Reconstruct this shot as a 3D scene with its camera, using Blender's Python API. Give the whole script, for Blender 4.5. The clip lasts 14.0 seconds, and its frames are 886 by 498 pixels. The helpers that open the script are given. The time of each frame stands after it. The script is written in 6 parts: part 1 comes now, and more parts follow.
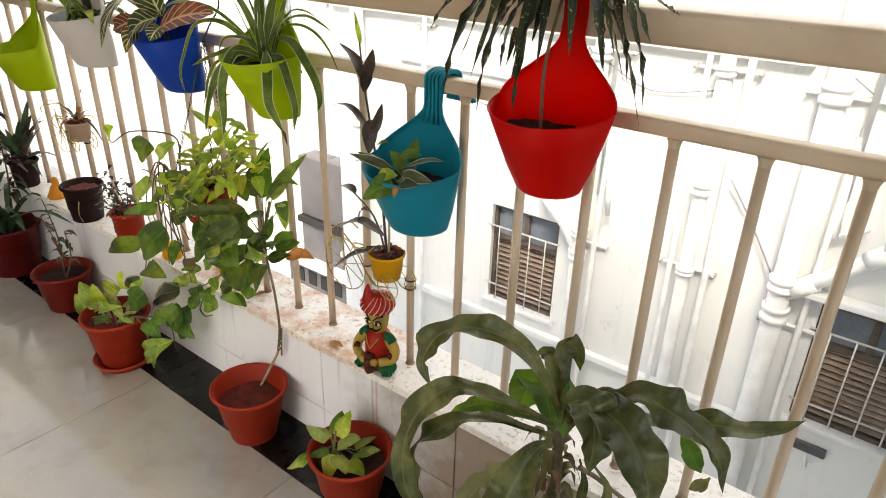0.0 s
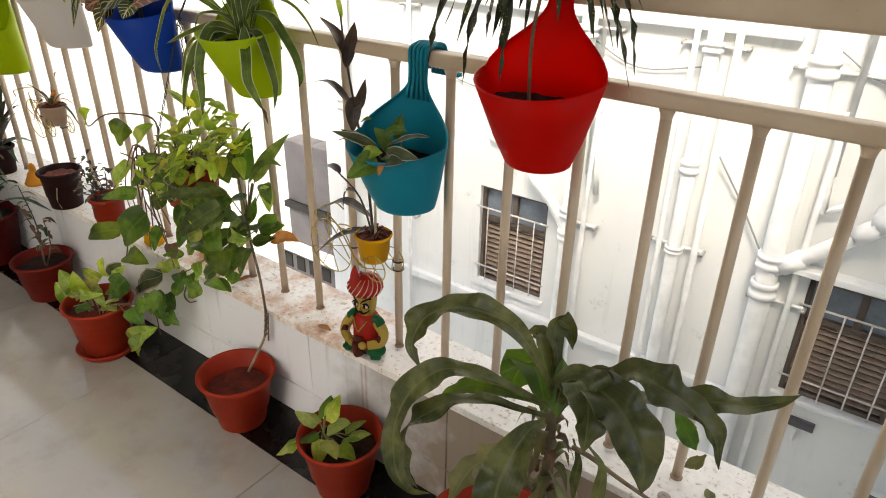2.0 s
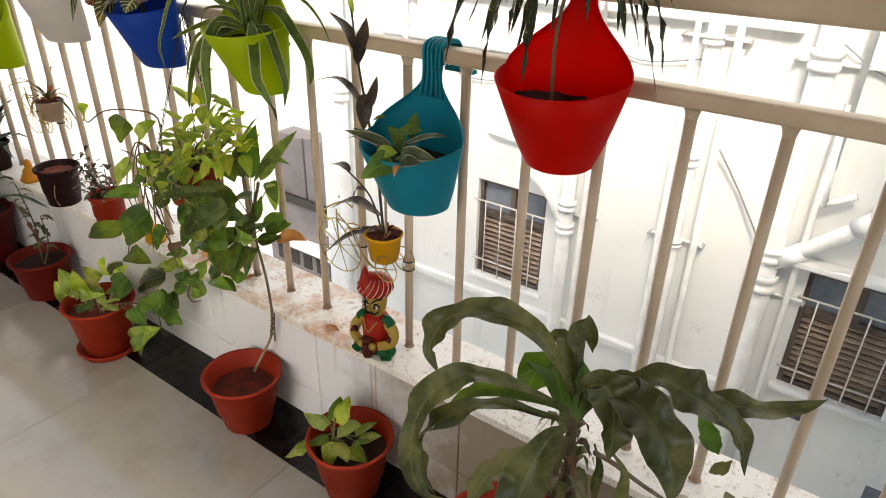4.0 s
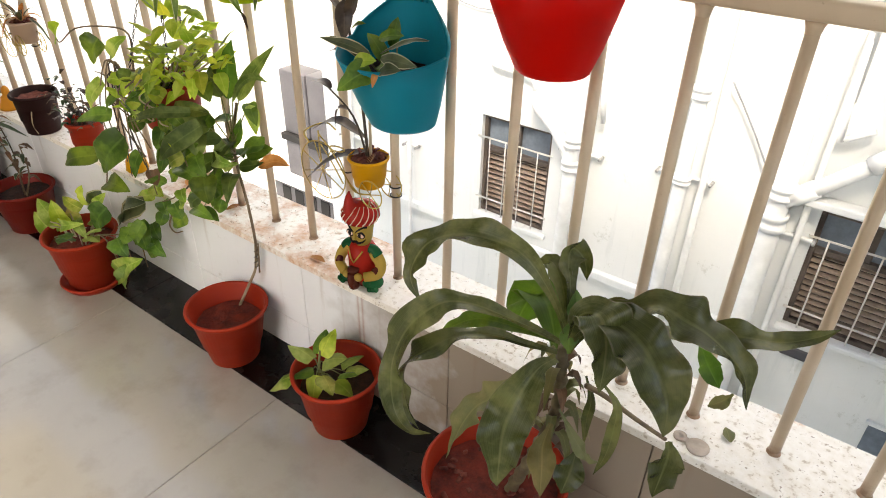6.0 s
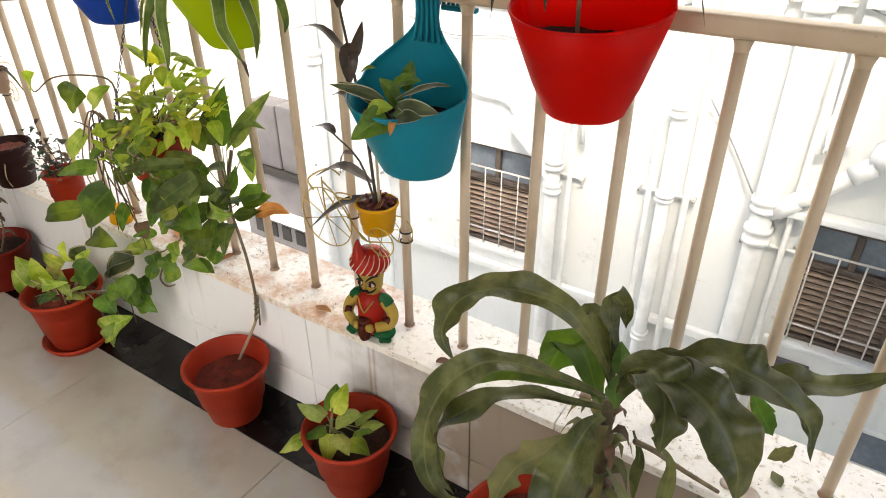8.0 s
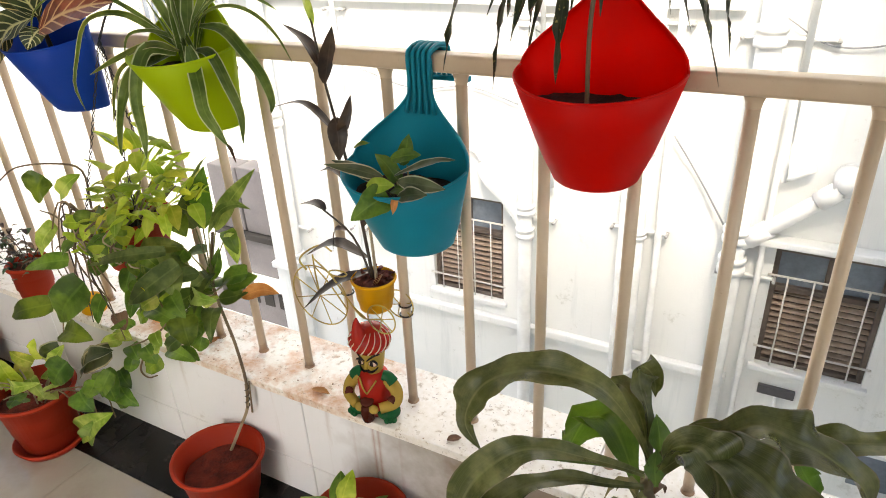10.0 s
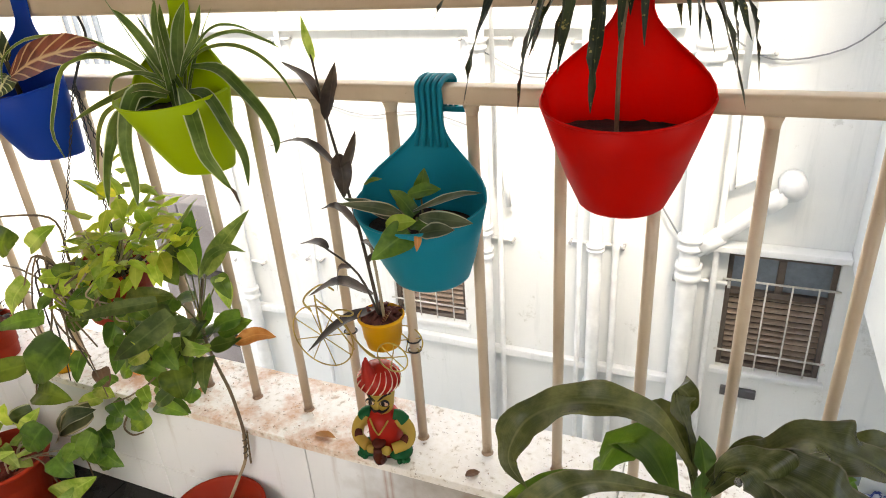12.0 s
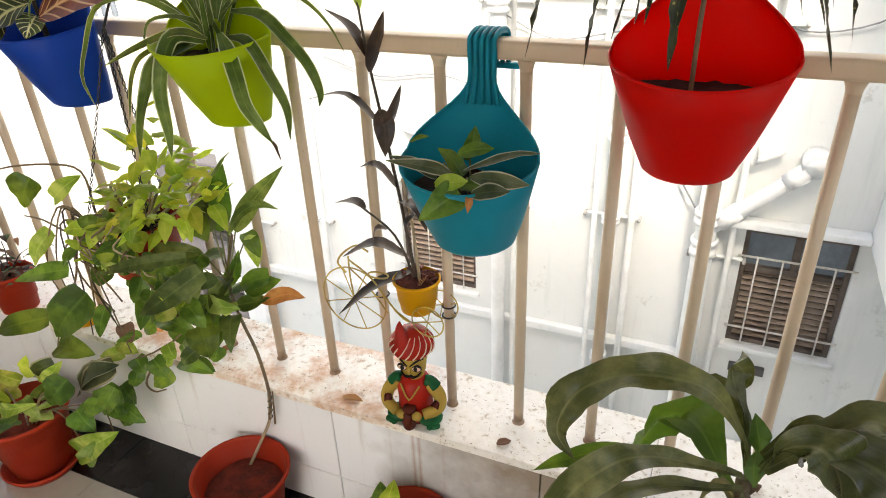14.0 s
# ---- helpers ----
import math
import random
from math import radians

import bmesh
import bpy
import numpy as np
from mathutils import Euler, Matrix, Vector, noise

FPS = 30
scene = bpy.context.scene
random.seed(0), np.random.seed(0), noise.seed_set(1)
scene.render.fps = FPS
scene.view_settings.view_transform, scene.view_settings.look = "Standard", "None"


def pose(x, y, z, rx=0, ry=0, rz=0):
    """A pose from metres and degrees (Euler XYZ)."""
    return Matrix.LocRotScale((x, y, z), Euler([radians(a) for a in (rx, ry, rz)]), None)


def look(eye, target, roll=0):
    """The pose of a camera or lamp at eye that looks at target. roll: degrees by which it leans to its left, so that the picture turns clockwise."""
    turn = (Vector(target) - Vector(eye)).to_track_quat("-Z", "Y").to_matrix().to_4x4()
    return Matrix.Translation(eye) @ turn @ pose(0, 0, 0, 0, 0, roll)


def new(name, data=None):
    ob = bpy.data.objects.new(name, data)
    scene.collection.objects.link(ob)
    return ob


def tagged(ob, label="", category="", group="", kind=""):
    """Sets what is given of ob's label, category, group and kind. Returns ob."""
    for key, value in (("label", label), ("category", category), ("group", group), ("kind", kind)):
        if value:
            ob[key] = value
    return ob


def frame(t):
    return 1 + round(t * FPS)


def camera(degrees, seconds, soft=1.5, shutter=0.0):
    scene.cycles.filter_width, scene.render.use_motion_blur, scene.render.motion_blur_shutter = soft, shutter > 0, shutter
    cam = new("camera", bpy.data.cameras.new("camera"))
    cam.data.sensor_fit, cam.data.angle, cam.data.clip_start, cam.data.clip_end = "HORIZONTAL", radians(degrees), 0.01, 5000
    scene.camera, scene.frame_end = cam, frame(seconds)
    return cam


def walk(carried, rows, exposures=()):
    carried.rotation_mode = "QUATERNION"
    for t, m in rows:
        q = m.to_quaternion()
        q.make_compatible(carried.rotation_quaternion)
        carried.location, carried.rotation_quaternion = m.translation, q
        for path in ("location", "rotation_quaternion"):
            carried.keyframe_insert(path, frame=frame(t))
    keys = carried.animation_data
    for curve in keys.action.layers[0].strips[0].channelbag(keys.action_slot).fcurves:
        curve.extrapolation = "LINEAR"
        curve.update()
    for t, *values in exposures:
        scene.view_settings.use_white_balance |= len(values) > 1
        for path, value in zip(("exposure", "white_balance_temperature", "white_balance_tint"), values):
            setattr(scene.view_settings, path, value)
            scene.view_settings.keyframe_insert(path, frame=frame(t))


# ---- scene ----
cam = camera(67.3, 14.0, soft=1.0)
PATH = [
    (0, (-0.005, -0.001, 1.202), (-1.096, 1.427, 0.324), 1.6),
    (0.5, (0.001, 0.006, 1.197), (-1.103, 1.432, 0.334), 1.3),
    (1, (-0.012, 0.013, 1.209), (-1.102, 1.442, 0.332), 0.4),
    (1.5, (-0.016, 0.014, 1.194), (-1.087, 1.445, 0.299), 0.6),
    (2, (-0.017, 0.018, 1.182), (-1.067, 1.449, 0.261), 1.1),
    (4.3, (-0.068, 0.016, 1.187), (-1.084, 1.455, 0.24), 1.5),
    (4.5, (-0.064, 0.011, 1.17), (-1.073, 1.452, 0.218), 2.1),
    (5, (-0.074, 0.045, 1.149), (-1.058, 1.447, 0.116), 2.2),
    (5.5, (-0.075, 0.063, 1.132), (-1.034, 1.438, 0.042), 1.7),
    (6, (-0.067, 0.083, 1.117), (-1.056, 1.436, 0.027), 1.1),
    (6.5, (-0.072, 0.086, 1.114), (-1.052, 1.426, -0.002), 1.1),
    (7, (-0.112, 0.082, 1.119), (-1.065, 1.48, 0.052), 0.9),
    (7.5, (-0.145, 0.087, 1.123), (-1.085, 1.506, 0.073), 0.3),
    (8, (-0.173, 0.097, 1.125), (-1.115, 1.525, 0.088), -0.3),
    (8.5, (-0.194, 0.115, 1.129), (-1.139, 1.556, 0.113), -1.1),
    (9, (-0.219, 0.123, 1.136), (-1.154, 1.585, 0.14), -1.6),
    (9.2, (-0.225, 0.123, 1.136), (-1.16, 1.599, 0.162), -1.9),
    (11.3, (-0.332, 0.104, 1.157), (-1.125, 1.721, 0.287), -4.7),
    (11.5, (-0.343, 0.1, 1.156), (-1.126, 1.726, 0.294), -4.7),
    (12, (-0.364, 0.098, 1.156), (-1.108, 1.735, 0.281), -4.1),
    (12.5, (-0.384, 0.089, 1.149), (-1.116, 1.719, 0.251), -4.2),
    (13, (-0.392, 0.09, 1.145), (-1.135, 1.695, 0.212), -3.7),
    (13.5, (-0.407, 0.099, 1.14), (-1.148, 1.693, 0.185), -2.8),
    (14, (-0.431, 0.1, 1.137), (-1.169, 1.692, 0.176), -2.4),
]
walk(cam, [(t, look(eye, target, roll)) for t, eye, target, roll in PATH],
     [(t, e, 7450, 10) for t, e in ((0, 1.97), (1, 1.98), (2, 1.69), (4.5, 1.80), (5, 1.91), (6.5, 2.16), (9, 2.15), (14, 2.07))])

# world, sun and exposure
world = bpy.data.worlds.new("sky")
scene.world = world
world.use_nodes = True
wn = world.node_tree
sky = wn.nodes.new("ShaderNodeTexSky")
sky.sky_type, sky.sun_disc = "NISHITA", False
sky.sun_elevation, sky.sun_rotation = radians(51), radians(160)
sky.dust_density, sky.air_density = 3.0, 1.0
wn.nodes["Background"].inputs["Strength"].default_value = 0.14
wn.links.new(sky.outputs["Color"], wn.nodes["Background"].inputs["Color"])
sun = new("sun", bpy.data.lights.new("sun", "SUN"))
sun.data.energy, sun.data.angle, sun.data.color = 1.3, radians(16), (1.0, 0.96, 0.9)
sun.matrix_world = look((1.7, -4.6, 6.1), (0, 0, 0))

# ---------- materials ----------
class Mat:
    """A node material under construction."""

    def __init__(self, name, rough=0.5, metal=0.0, spec=0.5):
        self.m = bpy.data.materials.new(name)
        self.m.use_nodes = True
        self.t = self.m.node_tree
        self.b = self.t.nodes["Principled BSDF"]
        self.b.inputs["Roughness"].default_value = rough
        self.b.inputs["Metallic"].default_value = metal
        self.b.inputs["Specular IOR Level"].default_value = spec

    def node(self, kind, **inputs):
        n = self.t.nodes.new("ShaderNode" + kind)
        for k, v in inputs.items():
            self.put(n.inputs[k.replace("_", " ")], v)
        return n

    def put(self, socket, v):
        if isinstance(v, bpy.types.NodeSocket):
            self.t.links.new(v, socket)
        else:
            socket.default_value = v

    def coords(self, which="Object"):
        return self.node("TexCoord").outputs[which]

    def noise(self, scale, detail=4.0, rough=0.6, vec=None, which="Object"):
        n = self.node("TexNoise", Scale=scale, Detail=detail, Roughness=rough)
        self.put(n.inputs["Vector"], vec if vec is not None else self.coords(which))
        return n.outputs["Fac"]

    def ramp(self, fac, stops):
        n = self.node("ValToRGB")
        el = n.color_ramp.elements
        while len(el) < len(stops):
            el.new(0.5)
        for e, (p, c) in zip(el, stops):
            e.position, e.color = p, (*c, 1) if len(c) == 3 else c
        self.put(n.inputs["Fac"], fac)
        return n.outputs["Color"]

    def mix(self, fac, a, b, mode="MIX"):
        n = self.t.nodes.new("ShaderNodeMix")
        n.data_type, n.blend_type = "RGBA", mode
        self.put(n.inputs[0], fac)
        for s, v in ((n.inputs[6], a), (n.inputs[7], b)):
            self.put(s, (*v, 1) if isinstance(v, tuple) and len(v) == 3 else v)
        return n.outputs[2]

    def math(self, op, a, b=0.0, c=0.0):
        n = self.t.nodes.new("ShaderNodeMath")
        n.operation = op
        for s, v in zip(n.inputs, (a, b, c)):
            self.put(s, v)
        return n.outputs[0]

    def bump(self, height, strength=0.3, dist=0.002):
        n = self.node("Bump", Strength=strength, Distance=dist)
        self.put(n.inputs["Height"], height)
        self.put(self.b.inputs["Normal"], n.outputs["Normal"])

    def color(self, c):
        self.put(self.b.inputs["Base Color"], (*c, 1) if isinstance(c, tuple) and len(c) == 3 else c)
        return self

    def rough(self, v):
        self.put(self.b.inputs["Roughness"], v)


def worn(name, base, second, rough=0.5, scale=6.0, fine=60.0, bump=0.15, dist=0.001, metal=0.0, lo=0.4, hi=0.65, rand=0.0):
    """Two tones in soft patches, with fine grain and relief."""
    m = Mat(name, rough, metal)
    big = m.ramp(m.noise(scale), [(lo, base), (hi, second)])
    grain = m.ramp(m.noise(fine, 3), [(0.3, (0.86, 0.86, 0.86)), (0.7, (1.06, 1.06, 1.06))])
    c = m.mix(1.0, big, grain, "MULTIPLY")
    if rand:
        r = m.node("ObjectInfo").outputs["Random"]
        k = m.node("MapRange", Value=r, To_Min=1 - rand, To_Max=1 + rand).outputs[0]
        c = m.mix(1.0, c, k, "MULTIPLY")
    m.color(c)
    m.rough(m.node("MapRange", Value=m.noise(scale * 2), To_Min=max(rough - 0.08, 0.03), To_Max=rough + 0.1).outputs[0])
    m.bump(m.noise(fine, 5), bump, dist)
    return m.m


def plastic(name, base, rough=0.36, through_light=0.16):
    """Moulded pot plastic, lightly scuffed and dusty."""
    m = Mat(name, rough, spec=0.16)
    dust = m.ramp(m.noise(9, 6), [(0.52, (0, 0, 0)), (0.78, (0.16, 0.16, 0.16))])
    faded = tuple(0.8 * v + 0.025 for v in base)
    c = m.mix(dust, base, faded)
    m.color(c)
    m.rough(m.node("MapRange", Value=m.noise(14, 5), To_Min=rough - 0.06, To_Max=rough + 0.16).outputs[0])
    m.bump(m.noise(160, 3), 0.06, 0.0005)
    t = m.node("BsdfTranslucent")
    m.put(t.inputs["Color"], (*(min(1, 1.15 * v) for v in base), 1))
    mx = m.node("MixShader", Fac=through_light)
    m.t.links.new(m.b.outputs[0], mx.inputs[1])
    m.t.links.new(t.outputs[0], mx.inputs[2])
    m.t.links.new(mx.outputs[0], m.t.nodes["Material Output"].inputs["Surface"])
    return m.m


def foliage(name, dark, light, rough=0.42, margin=None, stripe=None, vein=None, trans=0.35, rand=0.25, ribs=26.0, dry=None, grain=0.0, spots=None):
    """A leaf: u across, v along. Midrib, side veins, optional pale margin, stripe or net of veins."""
    m = Mat(name, rough, spec=0.45 if grain else 0.3)
    uv = m.node("SeparateXYZ", Vector=m.coords("UV"))
    u, v = uv.outputs[0], uv.outputs[1]
    off = m.math("ABSOLUTE", m.math("SUBTRACT", u, 0.5))
    patch = m.noise(14, 4)
    c = m.ramp(m.math("ADD", m.math("MULTIPLY", patch, 0.75), m.math("MULTIPLY", m.noise(55, 3), 0.25)), [(0.34, tuple((0.85 if grain else 0.7) * x for x in dark)), (0.45, dark), (0.60, light), (0.72, tuple(1.12 * x for x in light))])
    slant = m.math("SINE", m.math("MULTIPLY", m.math("ADD", v, m.math("MULTIPLY", off, -0.55)), ribs * 3.0))
    if vein:
        line = m.ramp(slant, [(0.72, (0, 0, 0)), (0.95, (0.9, 0.9, 0.9))])
        c = m.mix(line, c, vein)
        mid = m.ramp(off, [(0.02, (1, 1, 1)), (0.07, (0, 0, 0))])
        c = m.mix(mid, c, vein)
    elif grain:
        run = m.node("CombineXYZ", X=m.math("MULTIPLY", u, grain), Y=m.math("MULTIPLY", v, 1.6)).outputs[0]
        lines = m.noise(1.0, 3, 0.6, run)
        c = m.mix(m.ramp(lines, [(0.42, (0, 0, 0)), (0.72, (0.22, 0.22, 0.22))]), c, tuple(1.5 * x + 0.02 for x in light))
        rib = m.ramp(off, [(0.015, (0.4, 0.4, 0.4)), (0.05, (0, 0, 0))])
        c = m.mix(rib, c, tuple(1.3 * x + 0.02 for x in light))
        slant = m.math("MULTIPLY", lines, 5.0)
    else:
        mid = m.ramp(off, [(0.012, (0.22, 0.22, 0.22)), (0.05, (0, 0, 0))])
        c = m.mix(mid, c, tuple(min(1, 1.6 * x + 0.03) for x in light))
    if spots:
        c = m.mix(m.ramp(m.noise(170, 2), [(0.62, (0, 0, 0)), (0.68, (0.8, 0.8, 0.8))]), c, spots)
    if margin:
        edge = m.ramp(off, [(0.39, (0, 0, 0)), (0.45, (1, 1, 1))])
        c = m.mix(edge, c, margin)
    if stripe:
        s = m.ramp(off, [(0.10, (1, 1, 1)), (0.2, (0, 0, 0))])
        c = m.mix(s, c, stripe)
    if dry:
        tip = m.math("ADD", v, m.math("MULTIPLY", m.noise(30, 4), 0.25))
        c = m.mix(m.ramp(tip, [(1.06, (0, 0, 0)), (1.12, (1, 1, 1))]), c, dry)
    r = m.node("ObjectInfo").outputs["Random"]
    k = m.node("MapRange", Value=r, To_Min=1 - rand, To_Max=1 + rand).outputs[0]
    c = m.mix(1.0, c, k, "MULTIPLY")
    other = m.math("FRACT", m.math("MULTIPLY", r, 7.31))
    tint = m.ramp(other, [(0.0, (1.0, 1.0, 1.0)), (0.55, (1.0, 1.0, 1.0)), (0.8, (1.3, 1.02, 0.85)), (1.0, (0.8, 0.95, 1.1))])
    c = m.mix(1.0, c, tint, "MULTIPLY")
    worn_edge = m.ramp(m.math("ADD", off, m.math("MULTIPLY", m.noise(45, 4), 0.12)), [(0.525, (0, 0, 0)), (0.56, (0.6, 0.6, 0.6))])
    c = m.mix(worn_edge, c, tuple(0.5 * x + 0.07 for x in (light[0] * 1.5, light[1], light[2])))
    m.color(c)
    m.bump(m.math("ADD", m.math("MULTIPLY", slant, 0.25), m.math("MULTIPLY", m.noise(60, 3), 0.35 if grain else 1.0)), 0.25, 0.0015)
    t = m.node("BsdfTranslucent")
    m.put(t.inputs["Color"], m.mix(1.0, c, (1.0, 1.0, 0.55), "MULTIPLY"))
    mx = m.node("MixShader", Fac=trans)
    m.t.links.new(m.b.outputs[0], mx.inputs[1])
    m.t.links.new(t.outputs[0], mx.inputs[2])
    m.t.links.new(mx.outputs[0], m.t.nodes["Material Output"].inputs["Surface"])
    return m.m


# setting
def floor_tile_mat():
    m = Mat("polished_floor_tile", 0.1, spec=0.7)
    veil = m.ramp(m.noise(2.2, 6), [(0.3, (0.345, 0.318, 0.275)), (0.7, (0.415, 0.385, 0.338))])
    smear = m.ramp(m.noise(11, 6), [(0.5, (1, 1, 1)), (0.72, (0.86, 0.845, 0.82))])
    m.color(m.mix(1.0, veil, smear, "MULTIPLY"))
    m.rough(m.node("MapRange", Value=m.noise(5, 6), To_Min=0.03, To_Max=0.15).outputs[0])
    m.bump(m.noise(3, 2), 0.03, 0.002)
    return m.m


def granite_mat():
    m = Mat("black_granite", 0.12, spec=0.4)
    fl = m.ramp(m.noise(220, 2), [(0.62, (0.004, 0.0035, 0.0035)), (0.75, (0.024, 0.021, 0.02))])
    dirt = m.ramp(m.noise(16, 7, 0.7), [(0.56, (0, 0, 0)), (0.8, (0.35, 0.35, 0.35))])
    m.color(m.mix(dirt, fl, (0.12, 0.10, 0.085)))
    m.rough(m.node("MapRange", Value=m.noise(13, 6), To_Min=0.08, To_Max=0.45).outputs[0])
    return m.m


def wall_tile_mat():
    m = Mat("white_wall_tile", 0.14)
    c = m.ramp(m.noise(3.5, 5), [(0.3, (0.84, 0.86, 0.88)), (0.7, (0.89, 0.90, 0.92))])
    stretch = m.node("Mapping", Vector=m.coords(), Scale=(26.0, 26.0, 1.6)).outputs[0]
    drip = m.ramp(m.noise(1.0, 6, 0.65, stretch), [(0.60, (0, 0, 0)), (0.80, (0.5, 0.5, 0.5))])
    c = m.mix(drip, c, (0.45, 0.36, 0.30))
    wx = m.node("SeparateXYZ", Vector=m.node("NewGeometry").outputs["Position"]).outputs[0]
    # Splashed earth towards the corn plant, its colour darkened to hold the shade too.
    splash_shade = m.ramp(m.math("ADD", m.math("ADD", wx, 1.0), m.math("MULTIPLY", m.noise(9, 5, vec=m.node("NewGeometry").outputs["Position"]), 0.5)), [(0.28, (0, 0, 0)), (0.62, (0.9, 0.9, 0.9))])
    c = m.mix(splash_shade, c, (0.25, 0.18, 0.115))
    run = m.math("ABSOLUTE", m.math("ADD", m.math("PINGPONG", m.math("ADD", wx, 0.8), 0.031), -0.006))
    near = m.ramp(m.math("ABSOLUTE", m.math("ADD", wx, 0.862)), [(0.05, (1, 1, 1)), (0.056, (0, 0, 0))])
    line = m.ramp(m.math("ADD", run, m.math("MULTIPLY", m.noise(60, 3), 0.004)), [(0.0028, (0.75, 0.75, 0.75)), (0.0046, (0, 0, 0))])
    c = m.mix(m.math("MULTIPLY", line, near), c, (0.36, 0.15, 0.08))
    dirt = m.ramp(m.noise(19, 7, 0.72), [(0.6, (0, 0, 0)), (0.8, (0.5, 0.5, 0.5))])
    m.color(m.mix(dirt, c, (0.33, 0.27, 0.22)))
    m.rough(m.node("MapRange", Value=m.noise(9, 6), To_Min=0.16, To_Max=0.3).outputs[0])
    m.bump(m.noise(4, 2), 0.05, 0.003)
    return m.m


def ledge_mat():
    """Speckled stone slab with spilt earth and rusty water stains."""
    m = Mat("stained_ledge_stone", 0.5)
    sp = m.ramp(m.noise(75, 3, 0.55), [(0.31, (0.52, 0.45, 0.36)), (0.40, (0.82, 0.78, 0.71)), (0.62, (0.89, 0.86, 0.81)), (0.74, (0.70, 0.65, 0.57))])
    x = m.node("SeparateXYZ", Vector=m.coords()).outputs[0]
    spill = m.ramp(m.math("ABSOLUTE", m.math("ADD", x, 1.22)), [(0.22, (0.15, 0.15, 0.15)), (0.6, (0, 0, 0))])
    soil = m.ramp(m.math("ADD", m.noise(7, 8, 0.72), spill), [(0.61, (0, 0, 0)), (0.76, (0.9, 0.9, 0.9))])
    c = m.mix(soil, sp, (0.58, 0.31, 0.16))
    crumbs = m.ramp(m.noise(150, 2), [(0.66, (0, 0, 0)), (0.72, (0.7, 0.7, 0.7))])
    c = m.mix(crumbs, c, (0.20, 0.13, 0.085))
    m.color(c)
    m.rough(m.node("MapRange", Value=m.noise(12, 5), To_Min=0.3, To_Max=0.75).outputs[0])
    m.bump(m.noise(70, 5), 0.55, 0.0022)
    return m.m


def outer_wall_mat():
    m = Mat("white_exterior_paint", 0.75)
    c = m.ramp(m.noise(1.1, 6), [(0.3, (0.76, 0.785, 0.78)), (0.7, (0.85, 0.865, 0.855))])
    stretch = m.node("Mapping", Vector=m.coords(), Scale=(9.0, 9.0, 0.7)).outputs[0]
    streak = m.ramp(m.noise(1.0, 7, 0.7, stretch), [(0.54, (0, 0, 0)), (0.78, (0.6, 0.6, 0.6))])
    c = m.mix(streak, c, (0.56, 0.60, 0.60))
    blot = m.ramp(m.noise(5.5, 9, 0.8), [(0.60, (0, 0, 0)), (0.66, (0.5, 0.5, 0.5))])
    c = m.mix(blot, c, (0.50, 0.51, 0.47))
    m.color(c)
    m.bump(m.noise(38, 7, 0.7), 0.35, 0.006)
    return m.m


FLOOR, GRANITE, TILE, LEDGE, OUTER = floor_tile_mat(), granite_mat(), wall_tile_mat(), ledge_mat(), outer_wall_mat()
GROUT = worn("grey_grout", (0.40, 0.37, 0.32), (0.32, 0.29, 0.25), 0.85, 20)
DIRTYGROUT = worn("dirty_joint", (0.12, 0.09, 0.065), (0.20, 0.16, 0.12), 0.9, 20)
INNER = worn("cream_interior_paint", (0.54, 0.51, 0.46), (0.49, 0.465, 0.42), 0.7, 2, 90)
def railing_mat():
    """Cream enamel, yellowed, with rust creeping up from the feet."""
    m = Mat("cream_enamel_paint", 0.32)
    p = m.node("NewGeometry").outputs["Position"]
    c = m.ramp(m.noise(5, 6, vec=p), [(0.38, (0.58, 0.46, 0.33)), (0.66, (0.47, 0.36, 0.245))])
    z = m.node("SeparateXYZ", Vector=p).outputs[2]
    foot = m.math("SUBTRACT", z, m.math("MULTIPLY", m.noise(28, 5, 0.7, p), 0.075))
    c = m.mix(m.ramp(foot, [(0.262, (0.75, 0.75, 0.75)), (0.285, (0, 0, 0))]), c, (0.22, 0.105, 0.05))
    chip = m.ramp(m.noise(120, 3, 0.6, p), [(0.70, (0, 0, 0)), (0.74, (0.5, 0.5, 0.5))])
    m.color(m.mix(chip, c, (0.30, 0.22, 0.15)))
    m.rough(m.node("MapRange", Value=m.noise(12, 5, vec=p), To_Min=0.22, To_Max=0.45).outputs[0])
    m.bump(m.noise(70, 5, vec=p), 0.1, 0.001)
    return m.m


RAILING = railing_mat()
PIPE = worn("white_pipe_paint", (0.88, 0.89, 0.885), (0.82, 0.84, 0.835), 0.45, 3, 7, 0.04)
GREYPANEL = worn("grey_panel", (0.075, 0.072, 0.08), (0.11, 0.105, 0.115), 0.5, 2, 40)
DARKBAND = worn("dark_brown_frame", (0.10, 0.075, 0.06), (0.14, 0.11, 0.09), 0.5, 4, 60)
LOUVRE = worn("brown_louvre", (0.30, 0.225, 0.17), (0.38, 0.30, 0.24), 0.6, 9, 60, rand=0.15)
PANE = worn("dusty_dark_glass", (0.15, 0.18, 0.22), (0.21, 0.25, 0.30), 0.2, 3, 30, 0.02)
RUSTY = worn("weathered_bolt", (0.50, 0.50, 0.49), (0.30, 0.29, 0.28), 0.7, 40, 120)
CABLE = worn("grey_cable", (0.30, 0.315, 0.33), (0.22, 0.235, 0.25), 0.6, 10, 60)
GRILLE = worn("white_grille_paint", (0.72, 0.70, 0.66), (0.62, 0.60, 0.56), 0.5, 6, 60)
# Near-black: paints the unlit depth behind louvres and in slots; also a dark strip.
VOID = worn("painted_dark", (0.015, 0.014, 0.014), (0.02, 0.02, 0.02), 0.9, 4)
GROUND = worn("concrete_ground", (0.26, 0.25, 0.24), (0.20, 0.19, 0.18), 0.9, 1.2, 25)
